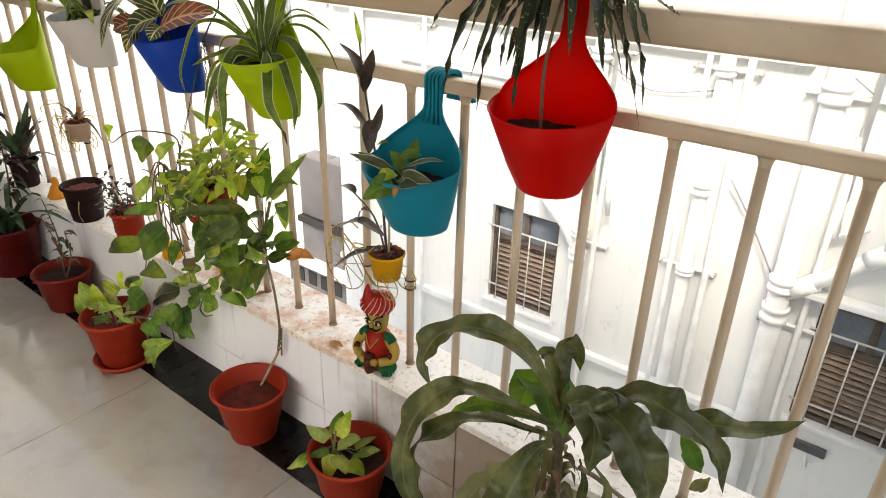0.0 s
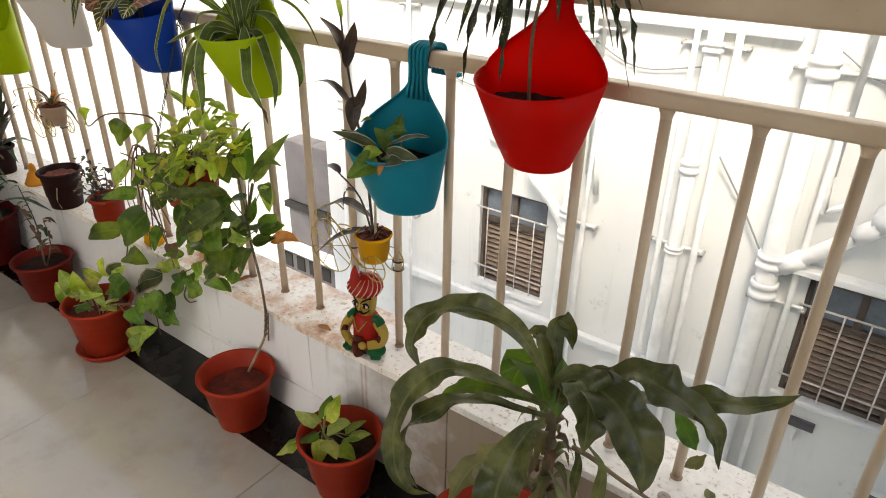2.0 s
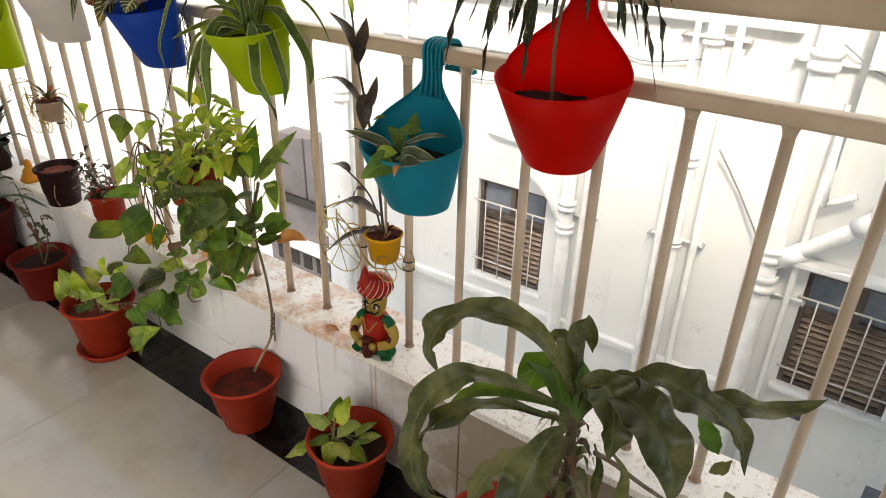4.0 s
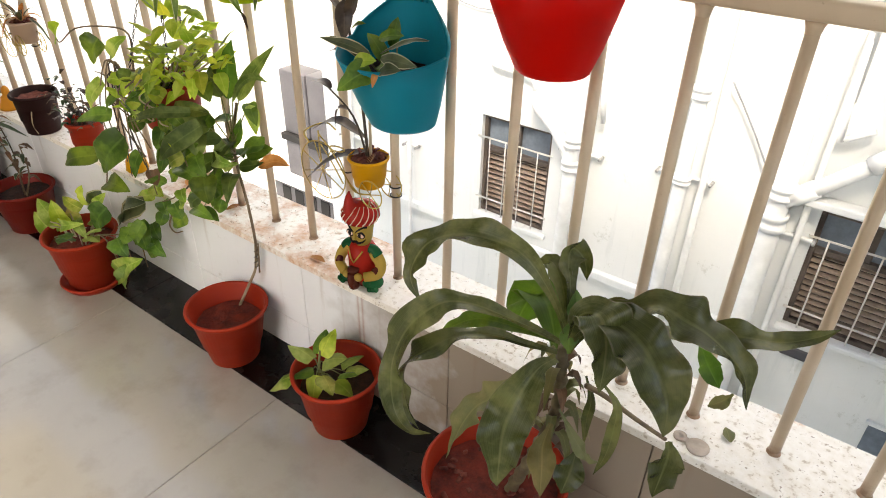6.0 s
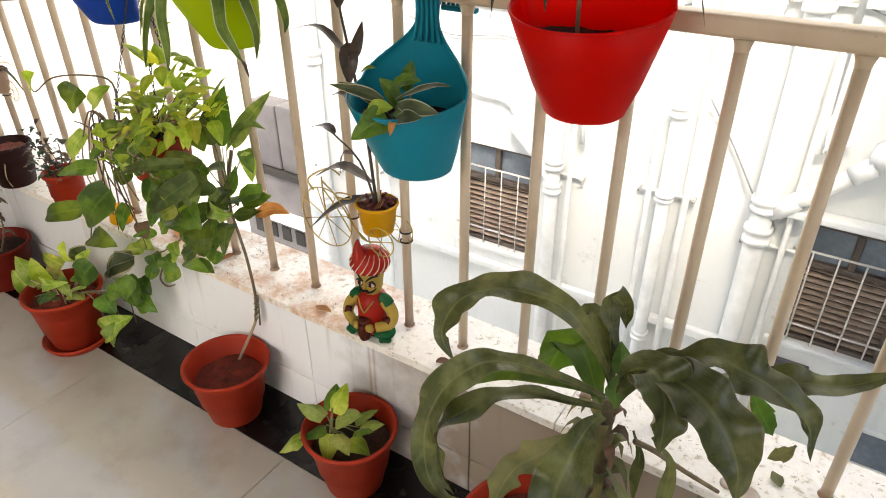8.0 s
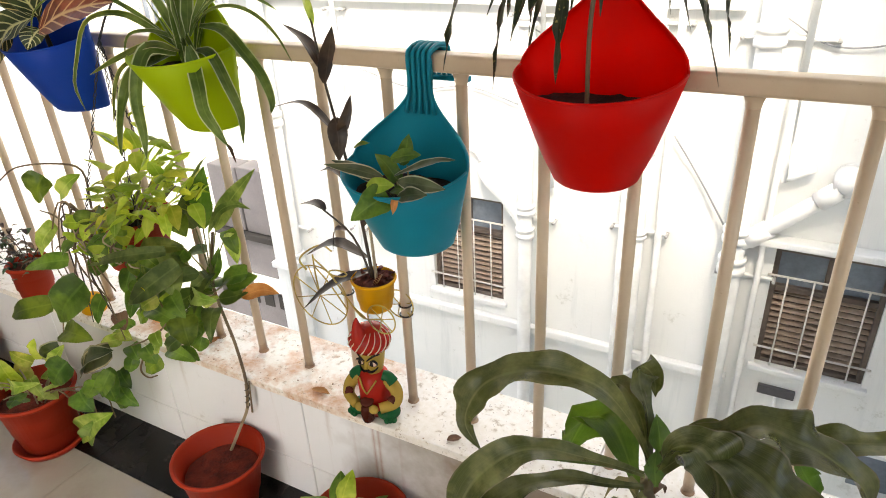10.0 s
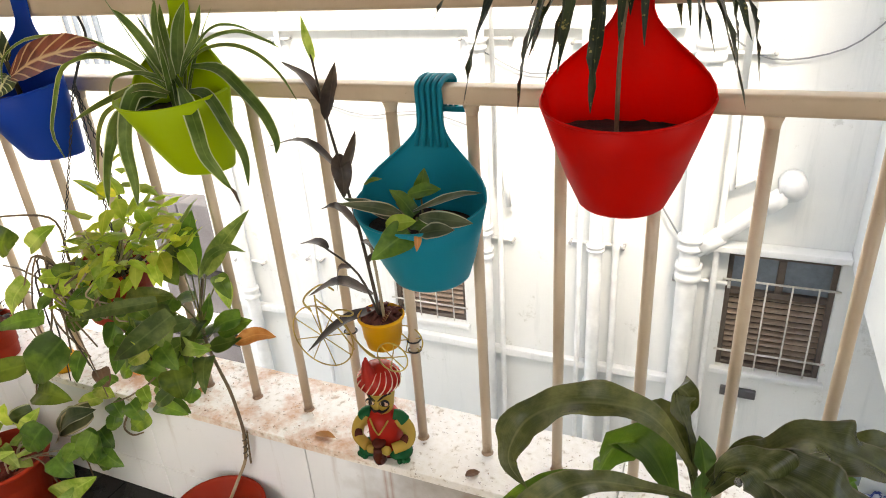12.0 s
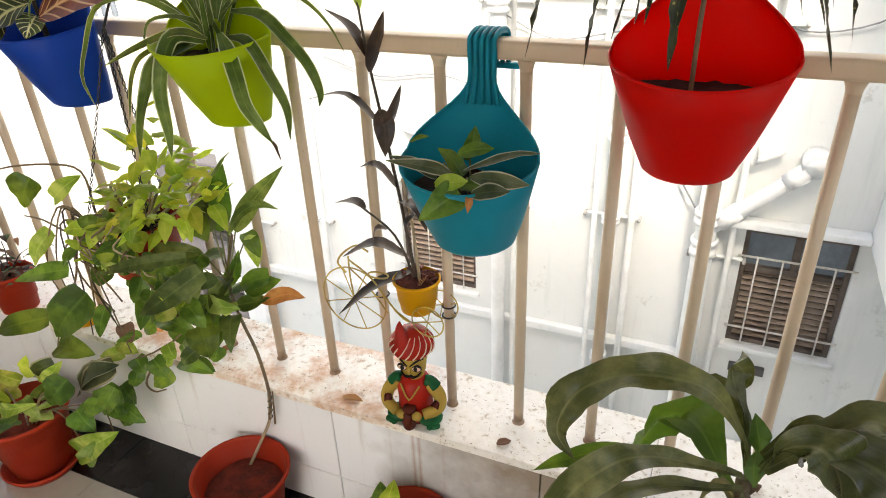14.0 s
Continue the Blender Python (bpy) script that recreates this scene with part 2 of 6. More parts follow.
# pots
TERRA = plastic("terracotta_plastic", (0.37, 0.034, 0.014), 0.36)
MAROON = plastic("maroon_plastic", (0.13, 0.010, 0.009), 0.38)
DEEPRED = plastic("deep_red_plastic", (0.20, 0.018, 0.012), 0.38)
BROWN = plastic("dark_brown_plastic", (0.030, 0.011, 0.010), 0.45)
RED = plastic("red_plastic", (0.74, 0.006, 0.004), 0.32, 0.46)
TEAL = plastic("teal_plastic", (0.0, 0.245, 0.34), 0.33, 0.22)
LIME = plastic("lime_plastic", (0.36, 0.50, 0.006), 0.36)
BLUE = plastic("blue_plastic", (0.004, 0.05, 0.36), 0.33)
WHITEPL = plastic("white_plastic", (0.66, 0.62, 0.58), 0.4)
YELLOW = plastic("yellow_plastic", (0.72, 0.36, 0.012), 0.36)
BEIGEPOT = plastic("beige_plastic", (0.50, 0.36, 0.26), 0.5)
ORANGE = plastic("orange_ceramic", (0.62, 0.25, 0.025), 0.3)
SOIL = worn("damp_soil", (0.022, 0.010, 0.008), (0.055, 0.022, 0.014), 0.95, 40, 160, 0.9, 0.004)
REDSOIL = worn("red_soil", (0.19, 0.026, 0.013), (0.075, 0.014, 0.009), 0.95, 30, 150, 0.9, 0.004)
CHIPS = worn("soil_chips", (0.11, 0.024, 0.016), (0.23, 0.065, 0.045), 0.9, 90, 200, rand=0.3)
WIRE = worn("yellow_wire", (0.52, 0.37, 0.07), (0.30, 0.20, 0.05), 0.45, 40, 120)
BLACKWIRE = worn("black_wire", (0.015, 0.014, 0.013), (0.03, 0.027, 0.025), 0.5, 40)
# plants
G_DRAC = foliage("dracaena_leaf", (0.047, 0.058, 0.014), (0.128, 0.136, 0.046), 0.25, trans=0.22, grain=58.0, rand=0.2, dry=(0.17, 0.115, 0.055))
G_DRACDRY = foliage("drying_leaf", (0.14, 0.15, 0.055), (0.22, 0.2, 0.08), 0.55, trans=0.25, grain=58.0, dry=(0.25, 0.15, 0.07))
# Bright green of leaves seen against the light, put into the leaf colour.
G_BACKLIT = foliage("backlit_dracaena_leaf", (0.045, 0.11, 0.014), (0.08, 0.16, 0.026), 0.36, trans=0.6, grain=58.0, rand=0.1)
G_YOUNG = foliage("young_dracaena_leaf", (0.06, 0.13, 0.02), (0.11, 0.20, 0.035), 0.38, trans=0.4, grain=58.0, rand=0.1)
G_POTH = foliage("pothos_leaf", (0.060, 0.130, 0.018), (0.155, 0.262, 0.040), 0.31, trans=0.4, ribs=7.0, rand=0.35)
G_MARB = foliage("marbled_pothos_leaf", (0.19, 0.31, 0.035), (0.46, 0.54, 0.15), 0.38, trans=0.4, ribs=7.0)
G_NEON = foliage("chartreuse_leaf", (0.36, 0.51, 0.05), (0.62, 0.71, 0.13), 0.42, trans=0.5, ribs=7.0)
G_LANCE = foliage("lance_leaf", (0.066, 0.112, 0.025), (0.18, 0.235, 0.070), 0.36, trans=0.4, ribs=5.0, rand=0.35)
G_SPIDER = foliage("spider_plant_leaf", (0.07, 0.12, 0.02), (0.15, 0.215, 0.05), 0.36, margin=(0.56, 0.60, 0.36), trans=0.35, ribs=2.0, dry=(0.12, 0.07, 0.04))
G_DARK = foliage("burgundy_leaf", (0.035, 0.024, 0.020), (0.085, 0.055, 0.042), 0.34, trans=0.2, ribs=4.0)
G_SPOT = foliage("spotted_narrow_leaf", (0.014, 0.022, 0.010), (0.038, 0.052, 0.018), 0.4, trans=0.12, ribs=14.0, spots=(0.34, 0.30, 0.09))
G_SILVER = foliage("silver_edged_leaf", (0.035, 0.055, 0.024), (0.085, 0.105, 0.055), 0.36, margin=(0.42, 0.42, 0.32), trans=0.25, ribs=5.0)
G_CROTON = foliage("croton_leaf_green", (0.035, 0.05, 0.02), (0.07, 0.09, 0.03), 0.34, vein=(0.60, 0.58, 0.30), trans=0.15, ribs=13.0)
G_CROTRED = foliage("croton_leaf_red", (0.10, 0.022, 0.015), (0.22, 0.055, 0.03), 0.34, vein=(0.55, 0.36, 0.20), trans=0.2, ribs=13.0)
G_DRY = foliage("dry_leaf", (0.10, 0.06, 0.04), (0.18, 0.11, 0.07), 0.6, trans=0.2)
G_DRYORANGE = foliage("withered_orange_leaf", (0.45, 0.17, 0.05), (0.6, 0.28, 0.1), 0.6, trans=0.3)
G_ALOE = foliage("strap_leaf", (0.03, 0.065, 0.03), (0.06, 0.11, 0.05), 0.4, trans=0.12, ribs=2.0)
STEM = worn("green_stem", (0.16, 0.17, 0.055), (0.22, 0.20, 0.08), 0.5, 30, 120)
PALESTEM = worn("pale_stem", (0.42, 0.34, 0.22), (0.34, 0.26, 0.16), 0.6, 30, 120)
DARKSTEM = worn("dark_stem", (0.035, 0.026, 0.018), (0.07, 0.045, 0.03), 0.55, 30, 120)
VINE = worn("brown_vine", (0.13, 0.085, 0.045), (0.20, 0.14, 0.07), 0.6, 40, 120)
BARK = worn("ringed_bark", (0.10, 0.075, 0.04), (0.20, 0.16, 0.08), 0.75, 30, 90, 0.8, 0.003)
# doll paint
P_RED, P_YEL, P_GRN, P_MAROON, P_WHITE, P_BLACK = (plastic("doll_paint_" + n, c, 0.2) for n, c in (
    ("red", (0.42, 0.022, 0.014)), ("yellow", (0.44, 0.30, 0.06)), ("green", (0.008, 0.10, 0.032)),
    ("brown", (0.10, 0.022, 0.014)), ("white", (0.75, 0.55, 0.42)), ("black", (0.02, 0.015, 0.015))))

# ---------- mesh helpers ----------
def finish(bm, name, mats, parent=None, label="", smooth=True, loc=None):
    me = bpy.data.meshes.new(name)
    bm.normal_update()
    for f in bm.faces:
        f.smooth = smooth
    bm.to_mesh(me)
    bm.free()
    for m in mats if isinstance(mats, (list, tuple)) else [mats]:
        me.materials.append(m)
    ob = new(name, me)
    if parent:
        ob.parent = parent
        if parent.type == "EMPTY":
            ob.matrix_parent_inverse = Matrix.Translation(-parent.location)
    if loc:
        ob.location = loc
    if label:
        ob["label"] = label
    return ob


def part(name, bm, material, parent, label="", smooth=True):
    return finish(bm, name, material, parent, label, smooth)


def thing(name, loc, label, category, group=""):
    ob = new(name)
    ob.empty_display_size = 0.05
    ob.location = loc
    return tagged(ob, label, category, group)


def box(bm, x0, y0, z0, x1, y1, z1, bevel=0.0, seg=2):
    m = Matrix.LocRotScale(((x0 + x1) / 2, (y0 + y1) / 2, (z0 + z1) / 2), None, (x1 - x0, y1 - y0, z1 - z0))
    r = bmesh.ops.create_cube(bm, size=1, matrix=m)
    if bevel:
        es = list({e for v in r["verts"] for e in v.link_edges})
        bmesh.ops.bevel(bm, geom=es, offset=bevel, segments=seg, affect="EDGES", profile=0.5)
    return bm


def boxed(name, dims, mat, bevel=0.0, parent=None, label="", smooth=False):
    bm = bmesh.new()
    box(bm, *dims, bevel)
    return finish(bm, name, mat, parent, label, smooth)


def lathe(bm, prof, n=40, centre=(0, 0), mat=0):
    """Turn (radius, z) pairs round the z axis; a radius of 0 closes the end."""
    rings = []
    for r, z in prof:
        if r < 1e-6:
            rings.append([bm.verts.new((centre[0], centre[1], z))])
        else:
            rings.append([bm.verts.new((centre[0] + r * math.cos(2 * math.pi * i / n), centre[1] + r * math.sin(2 * math.pi * i / n), z)) for i in range(n)])
    for a, b in zip(rings, rings[1:]):
        for i in range(n):
            j = (i + 1) % n
            q = [a[i % len(a)], a[j % len(a)], b[j % len(b)], b[i % len(b)]]
            q = list(dict.fromkeys(q))
            if len(q) > 2:
                bm.faces.new(q).material_index = mat
    return bm


def spline(pts, n):
    """n + 1 points along a smooth curve through pts."""
    p = [Vector(a) for a in pts]
    p = [2 * p[0] - p[1], *p, 2 * p[-1] - p[-2]]
    out = []
    for i in range(n + 1):
        s = i / n * (len(p) - 3)
        k = min(int(s), len(p) - 4)
        f = s - k
        a, b, c, d = p[k:k + 4]
        out.append(0.5 * (2 * b + (c - a) * f + (2 * a - 5 * b + 4 * c - d) * f * f + (3 * b - a - 3 * c + d) * f ** 3))
    return out


def tube(bm, pts, r0, r1=None, sides=8, n=None, mat=0, closed=False):
    """A round bar along the curve through pts, tapering from r0 to r1."""
    r1 = r0 if r1 is None else r1
    c = spline(pts, n or max(4, 4 * (len(pts) - 1))) if len(pts) > 2 else [Vector(a) for a in pts]
    up = Vector((0.31, 0.17, 0.93))
    rings = []
    for i, q in enumerate(c):
        d = (c[min(i + 1, len(c) - 1)] - c[max(i - 1, 0)]).normalized()
        if closed and i in (0, len(c) - 1):
            d = (c[1] - c[-2]).normalized()
        if abs(d.dot(up)) > 0.97:
            up = Vector((1, 0.2, 0.1)).normalized()
        a = d.cross(up).normalized()
        b = d.cross(a)
        up = -b if b.dot(up) < 0 else b
        a = d.cross(up).normalized()
        r = r0 + (r1 - r0) * i / max(1, len(c) - 1)
        rings.append([bm.verts.new(q + r * (math.cos(2 * math.pi * k / sides) * a + math.sin(2 * math.pi * k / sides) * up)) for k in range(sides)])
    for a, b in zip(rings, rings[1:]):
        for k in range(sides):
            bm.faces.new((a[k], a[(k + 1) % sides], b[(k + 1) % sides], b[k])).material_index = mat
    if not closed:
        for ring in (rings[0][::-1], rings[-1]):
            bm.faces.new(ring).material_index = mat
    return bm


def ring_pts(c, r, n=24, plane="xz", squash=1.0):
    out = []
    for i in range(n + 1):
        a = 2 * math.pi * i / n
        u, v = r * math.cos(a), r * squash * math.sin(a)
        out.append((c[0] + u, c[1], c[2] + v) if plane == "xz" else (c[0] + u, c[1] + v, c[2]))
    return out


LANCE = lambda s: math.sin(math.pi * min(1, s * 0.97 + 0.03) ** 0.8) ** 0.9
STRAP = lambda s: min(1, 3.2 * s + 0.35) * (1 - s ** 3.2) ** 0.8
HEART = lambda s: (math.sin(math.pi * (s * 0.9 + 0.1) ** 0.62)) ** 0.8
CORN = lambda s: (0.20 + 0.80 * min(1, max(0, s - 0.06) / 0.42) ** 1.5 * (3 - 2 * min(1, max(0, s - 0.06) / 0.42)) ** 0.5) * (1 - max(0, (s - 0.58) / 0.42) ** 1.5) ** 1.0


def blade(pts, width, shape=LANCE, n=9, across=4, fold=0.25, wave=0.0, waves=5.0, side=None, curl=0.0, seed=0, face=None, twist=0.0):
    """A leaf along the curve through pts. fold: how far its halves rise from the midrib; wave: ripple of its edges; face: where its upper side looks, turned by twist towards the tip."""
    bm = bmesh.new()
    uvs = bm.loops.layers.uv.new("uv")
    c = spline(pts, n)
    rnd = random.Random(seed)
    ph = rnd.random() * 6.28
    up = Vector((0, 0, 1))
    rows = []
    whole = (c[-1] - c[0])
    if side is None:
        s0 = whole.cross(Vector((0, 0, 1)))
        side = s0.normalized() if s0.length > 1e-4 else Vector((1, 0, 0))
    side = Vector(side).normalized()
    for i, q in enumerate(c):
        s = i / n
        d = (c[min(i + 1, n)] - c[max(i - 1, 0)]).normalized()
        a = (side - d * side.dot(d)).normalized()
        if face is not None:
            a = d.cross(Vector(face)).normalized()
            if twist:
                a = Matrix.Rotation(twist * (s - 0.3), 3, d) @ a
        nrm = a.cross(d).normalized()
        w = max(width * shape(s) / 2, 0.0004)
        row = []
        for k in range(across + 1):
            u = 2 * k / across - 1
            lift = fold * abs(u) * w + curl * u * w * s
            if wave and abs(u) > 0.2:
                q1 = waves * 6.28 * s + ph + (1.9 if u > 0 else 0)
                lift += wave * w * abs(u) ** 1.5 * (0.75 * math.sin(q1 + 0.8 * math.sin(0.43 * q1)) + 0.35 * math.sin(2.3 * q1 + ph))
            row.append((bm.verts.new(q + a * (u * w) + nrm * lift), (u + 1) / 2, s))
        rows.append(row)
    for r0, r1 in zip(rows, rows[1:]):
        for k in range(across):
            quad = (r0[k], r0[k + 1], r1[k + 1], r1[k])
            f = bm.faces.new([v[0] for v in quad])
            for lp, v in zip(f.loops, quad):
                lp[uvs].uv = (v[1], v[2])
    return bm


def leaf(parent, mat, pts, width, name="leaf", label="", **kw):
    return part(name, blade(pts, width, **kw), mat, parent, label)


def arc(base, az, length, rise, droop, n=4):
    """Curve of a leaf that leaves base towards az (degrees), rises and then bows down."""
    d = Vector((math.cos(radians(az)), math.sin(radians(az)), 0))
    out = []
    for i in range(n):
        s = i / (n - 1)
        out.append(Vector(base) + d * length * s * (1 - 0.12 * s) + Vector((0, 0, length * (rise * s - droop * s * s))))
    return out



def face_leaf(parent, mat, base, tip, width, shape=HEART, lift=0.17, name="leaf"):
    """A leaf from base to tip that turns its face towards the open side of the balcony."""
    a, b = Vector(base), Vector(tip)
    d = b - a
    seed = int(1000 * (a.x + b.z)) % 97
    rnd = random.Random(seed)
    v = Vector((0.62 + rnd.uniform(-0.35, 0.35), -0.62 + rnd.uniform(-0.3, 0.3), 0.5 + rnd.uniform(-0.25, 0.35))).normalized()
    mid = a.lerp(b, 0.5) + v * d.length * lift
    return part(name, blade([a, mid, b], width, shape=shape, n=14, across=6, fold=0.3, wave=0.2, waves=1.5, side=d.cross(v), seed=seed), mat, parent)
# ---------- the balcony ----------
X0, X1 = -4.6, 2.6          # ends of the balcony
LEDGE_Z, LEDGE_IN, LEDGE_OUT = 0.297, 0.868, 1.045
RAIL_Y, STEP, FIRST = 0.955, 0.1267, -0.821

floor = tagged(boxed("floor", (X0, -1.3, -0.18, X1, 0.886, -0.012), GROUT), "pale polished floor with a black granite border", "floor", kind="structure")
wall = tagged(boxed("wall_parapet", (X0, 0.886, -0.18, X1, 1.03, 0.281), DIRTYGROUT), "low tiled parapet wall, stained by water", "wall", kind="structure")
# Unseen back wall; its doorway is added to let fill light reach the parapet.
bm = bmesh.new()
for a, b, c, d in ((X0, -0.18, -1.45, 2.7), (-0.30, -0.18, X1, 2.7), (-1.45, 2.1, -0.30, 2.7)):
    box(bm, a, -1.45, b, c, -1.3, d)
tagged(finish(bm, "wall_back", INNER, smooth=False), "unseen cream painted wall with a doorway added to let light in", "wall", kind="structure")
# Unseen end wall, added to hold light off the left side.
tagged(boxed("wall_end", (X0 - 0.15, -1.45, -0.18, X0, 0.866, 2.7), INNER), "unseen plain cream painted end wall that blocks light from the left", "wall", kind="structure")
# Unseen ceiling; its thickness sets the sun's shadow line on the wall across.
tagged(boxed("ceiling", (X0, -1.45, 2.7, X1 + 0.15, 1.05, 2.92), INNER), "unseen plain white painted ceiling that shapes the light", "ceiling", kind="structure")
tagged(boxed("facade", (X0, 0.9, -9.0, X1 + 0.15, 1.03, -0.185), OUTER), "white painted facade below the balcony", "wall", kind="structure")

# ledge slabs, butted end to end
ledge = tagged(boxed("ledge", (X0, 0.89, 0.2805, X1, 1.03, 0.284), GROUT), "speckled stone ledge strewn with earth and rusty stains", "ledge", kind="structure")
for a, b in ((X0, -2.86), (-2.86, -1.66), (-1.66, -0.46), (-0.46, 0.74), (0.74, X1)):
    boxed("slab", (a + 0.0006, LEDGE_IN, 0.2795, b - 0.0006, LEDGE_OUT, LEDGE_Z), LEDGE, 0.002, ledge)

# railing
railing = thing("balcony_railing", (-1, RAIL_Y, LEDGE_Z), "cream painted steel railing with round balusters", "railing")
bm = bmesh.new()
box(bm, X0, RAIL_Y - 0.017, 0.931, X1, RAIL_Y + 0.017, 0.957, 0.006, 3)
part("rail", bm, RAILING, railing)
bm = bmesh.new()
box(bm, X0, RAIL_Y - 0.04, 1.060, X1, RAIL_Y + 0.03, 1.108, 0.008, 3)
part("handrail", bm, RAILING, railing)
for px in (-3.8, -1.96, 0.83):
    bm = bmesh.new()
    box(bm, px - 0.012, RAIL_Y - 0.012, 0.955, px + 0.012, RAIL_Y + 0.012, 1.062, 0.003)
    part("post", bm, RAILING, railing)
bm = bmesh.new()
tube(bm, [(0, 0, LEDGE_Z - 0.004), (0, 0, 0.934)], 0.0087, sides=16)
lathe(bm, [(0.0, 0.927), (0.0135, 0.932), (0.0100, 0.922), (0.0087, 0.915)], 16)
lathe(bm, [(0.0112, LEDGE_Z), (0.0102, LEDGE_Z + 0.003), (0.0089, LEDGE_Z + 0.005)], 16)
first = None
for i in range(-29, 27):
    if first is None:
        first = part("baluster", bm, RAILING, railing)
        mesh = first.data
        ob = first
    else:
        ob = new("baluster", mesh)
        ob.parent = railing
        ob.matrix_parent_inverse = Matrix.Translation(-railing.location)
    ob.location = (FIRST + STEP * i, RAIL_Y, 0)
    ob.rotation_euler[2] = i * 1.3

# ---------- the light well and the building across ----------
tagged(boxed("ground", (-60, -60, -9.2, 60, 80, -9.0), GROUND), "grey concrete ground far below", "ground", kind="structure")
WY = 3.755
W1, W2 = (-2.43, -1.885), (-0.268, 0.285)
WB, WT = -1.36, -0.60
building = thing("building", (-2, WY, -9), "white painted building across the light well", "building")
bm = bmesh.new()
for a, b, c, d in ((-4.0, -9, W1[0], 6), (W1[1], -9, W2[0], 6), (W2[1], -9, 2.9, 6), (W1[0], -9, W1[1], WB), (W1[0], WT, W1[1], 6), (W2[0], -9, W2[1], WB), (W2[0], WT, W2[1], 6)):
    box(bm, a, WY, b, c, WY + 0.22, d)
bmesh.ops.remove_doubles(bm, verts=bm.verts, dist=0.0005)
part("wall", bm, OUTER, building, smooth=False)
boxed("side_wall", (-4.0, WY + 0.22, -9, -3.8, 9, 6), OUTER, 0, building)
boxed("wing", (0.315, 2.45, -0.58, 1.9, WY - 0.002, 6), OUTER, 0.01, building)
# Unseen wall, added to block sky and sun from the well's right side.
boxed("unseen_shading_wall", (1.9, 1.2, -9, 2.12, WY + 0.22, 6.0), OUTER, 0, building)
boxed("band", (-4.0, WY - 0.055, -1.53, -0.40, WY - 0.001, -1.475), OUTER, 0.008, building)
boxed("window_hood", (-0.36, WY - 0.10, -0.555, 0.312, WY - 0.001, -0.515), OUTER, 0.008, building)
boxed("upper_band", (-4.0, WY - 0.05, 0.62, -0.6, WY - 0.001, 0.665), OUTER, 0.008, building)
boxed("beam", (-3.3, WY - 0.03, 0.30, -2.0, WY - 0.001, 0.36), OUTER, 0.01, building)
boxed("vent", (-0.22, WY - 0.03, -1.55, -0.02, WY - 0.001, -1.49), GREYPANEL, 0.006, building)
boxed("vent_pipe", (-0.125, WY - 0.03, -1.66, -0.105, WY - 0.004, -1.55), PIPE, 0.004, building)
boxed("low_opening", (0.345, WY - 0.012, -2.05, 0.62, WY - 0.002, -1.80), PANE, 0.003, building)
boxed("low_frame", (0.325, WY - 0.03, -1.80, 0.64, WY - 0.003, -1.775), OUTER, 0.004, building)

boxed("low_sill", (0.50, WY - 0.16, -2.15, 1.0, WY - 0.002, -2.12), OUTER, 0.006, building)
bm = bmesh.new()
lathe(bm, [(0, 0), (0.028, 0), (0.03, 0.01), (0.03, 0.085), (0.012, 0.105), (0.012, 0.125), (0, 0.127)], 18)
tagged(finish(bm, "bottle", plastic("teal_bottle", (0.02, 0.30, 0.28), 0.3), loc=(0.575, WY - 0.09, -2.12)), "small teal plastic bottle on a low sill across", "bottle")
bm = bmesh.new()
bmesh.ops.create_icosphere(bm, subdivisions=4, radius=1.0)
for v in bm.verts:
    k = 1 + 0.16 * math.sin(7 * v.co.x + 5 * v.co.z) + 0.12 * math.sin(9 * v.co.y - 6 * v.co.x)
    v.co = Vector((v.co.x * 0.10 * k, v.co.y * 0.055 * k, max(v.co.z * 0.055 * k, -0.04)))
cloth = Mat("blue_white_cloth", 0.9)
cloth.color(cloth.ramp(cloth.noise(22, 3), [(0.46, (0.03, 0.05, 0.22)), (0.52, (0.55, 0.56, 0.62))]))
tagged(finish(bm, "crumpled_cloth", cloth.m, loc=(0.74, WY - 0.085, -2.08)), "crumpled blue and white cloth on a low sill across", "cloth")


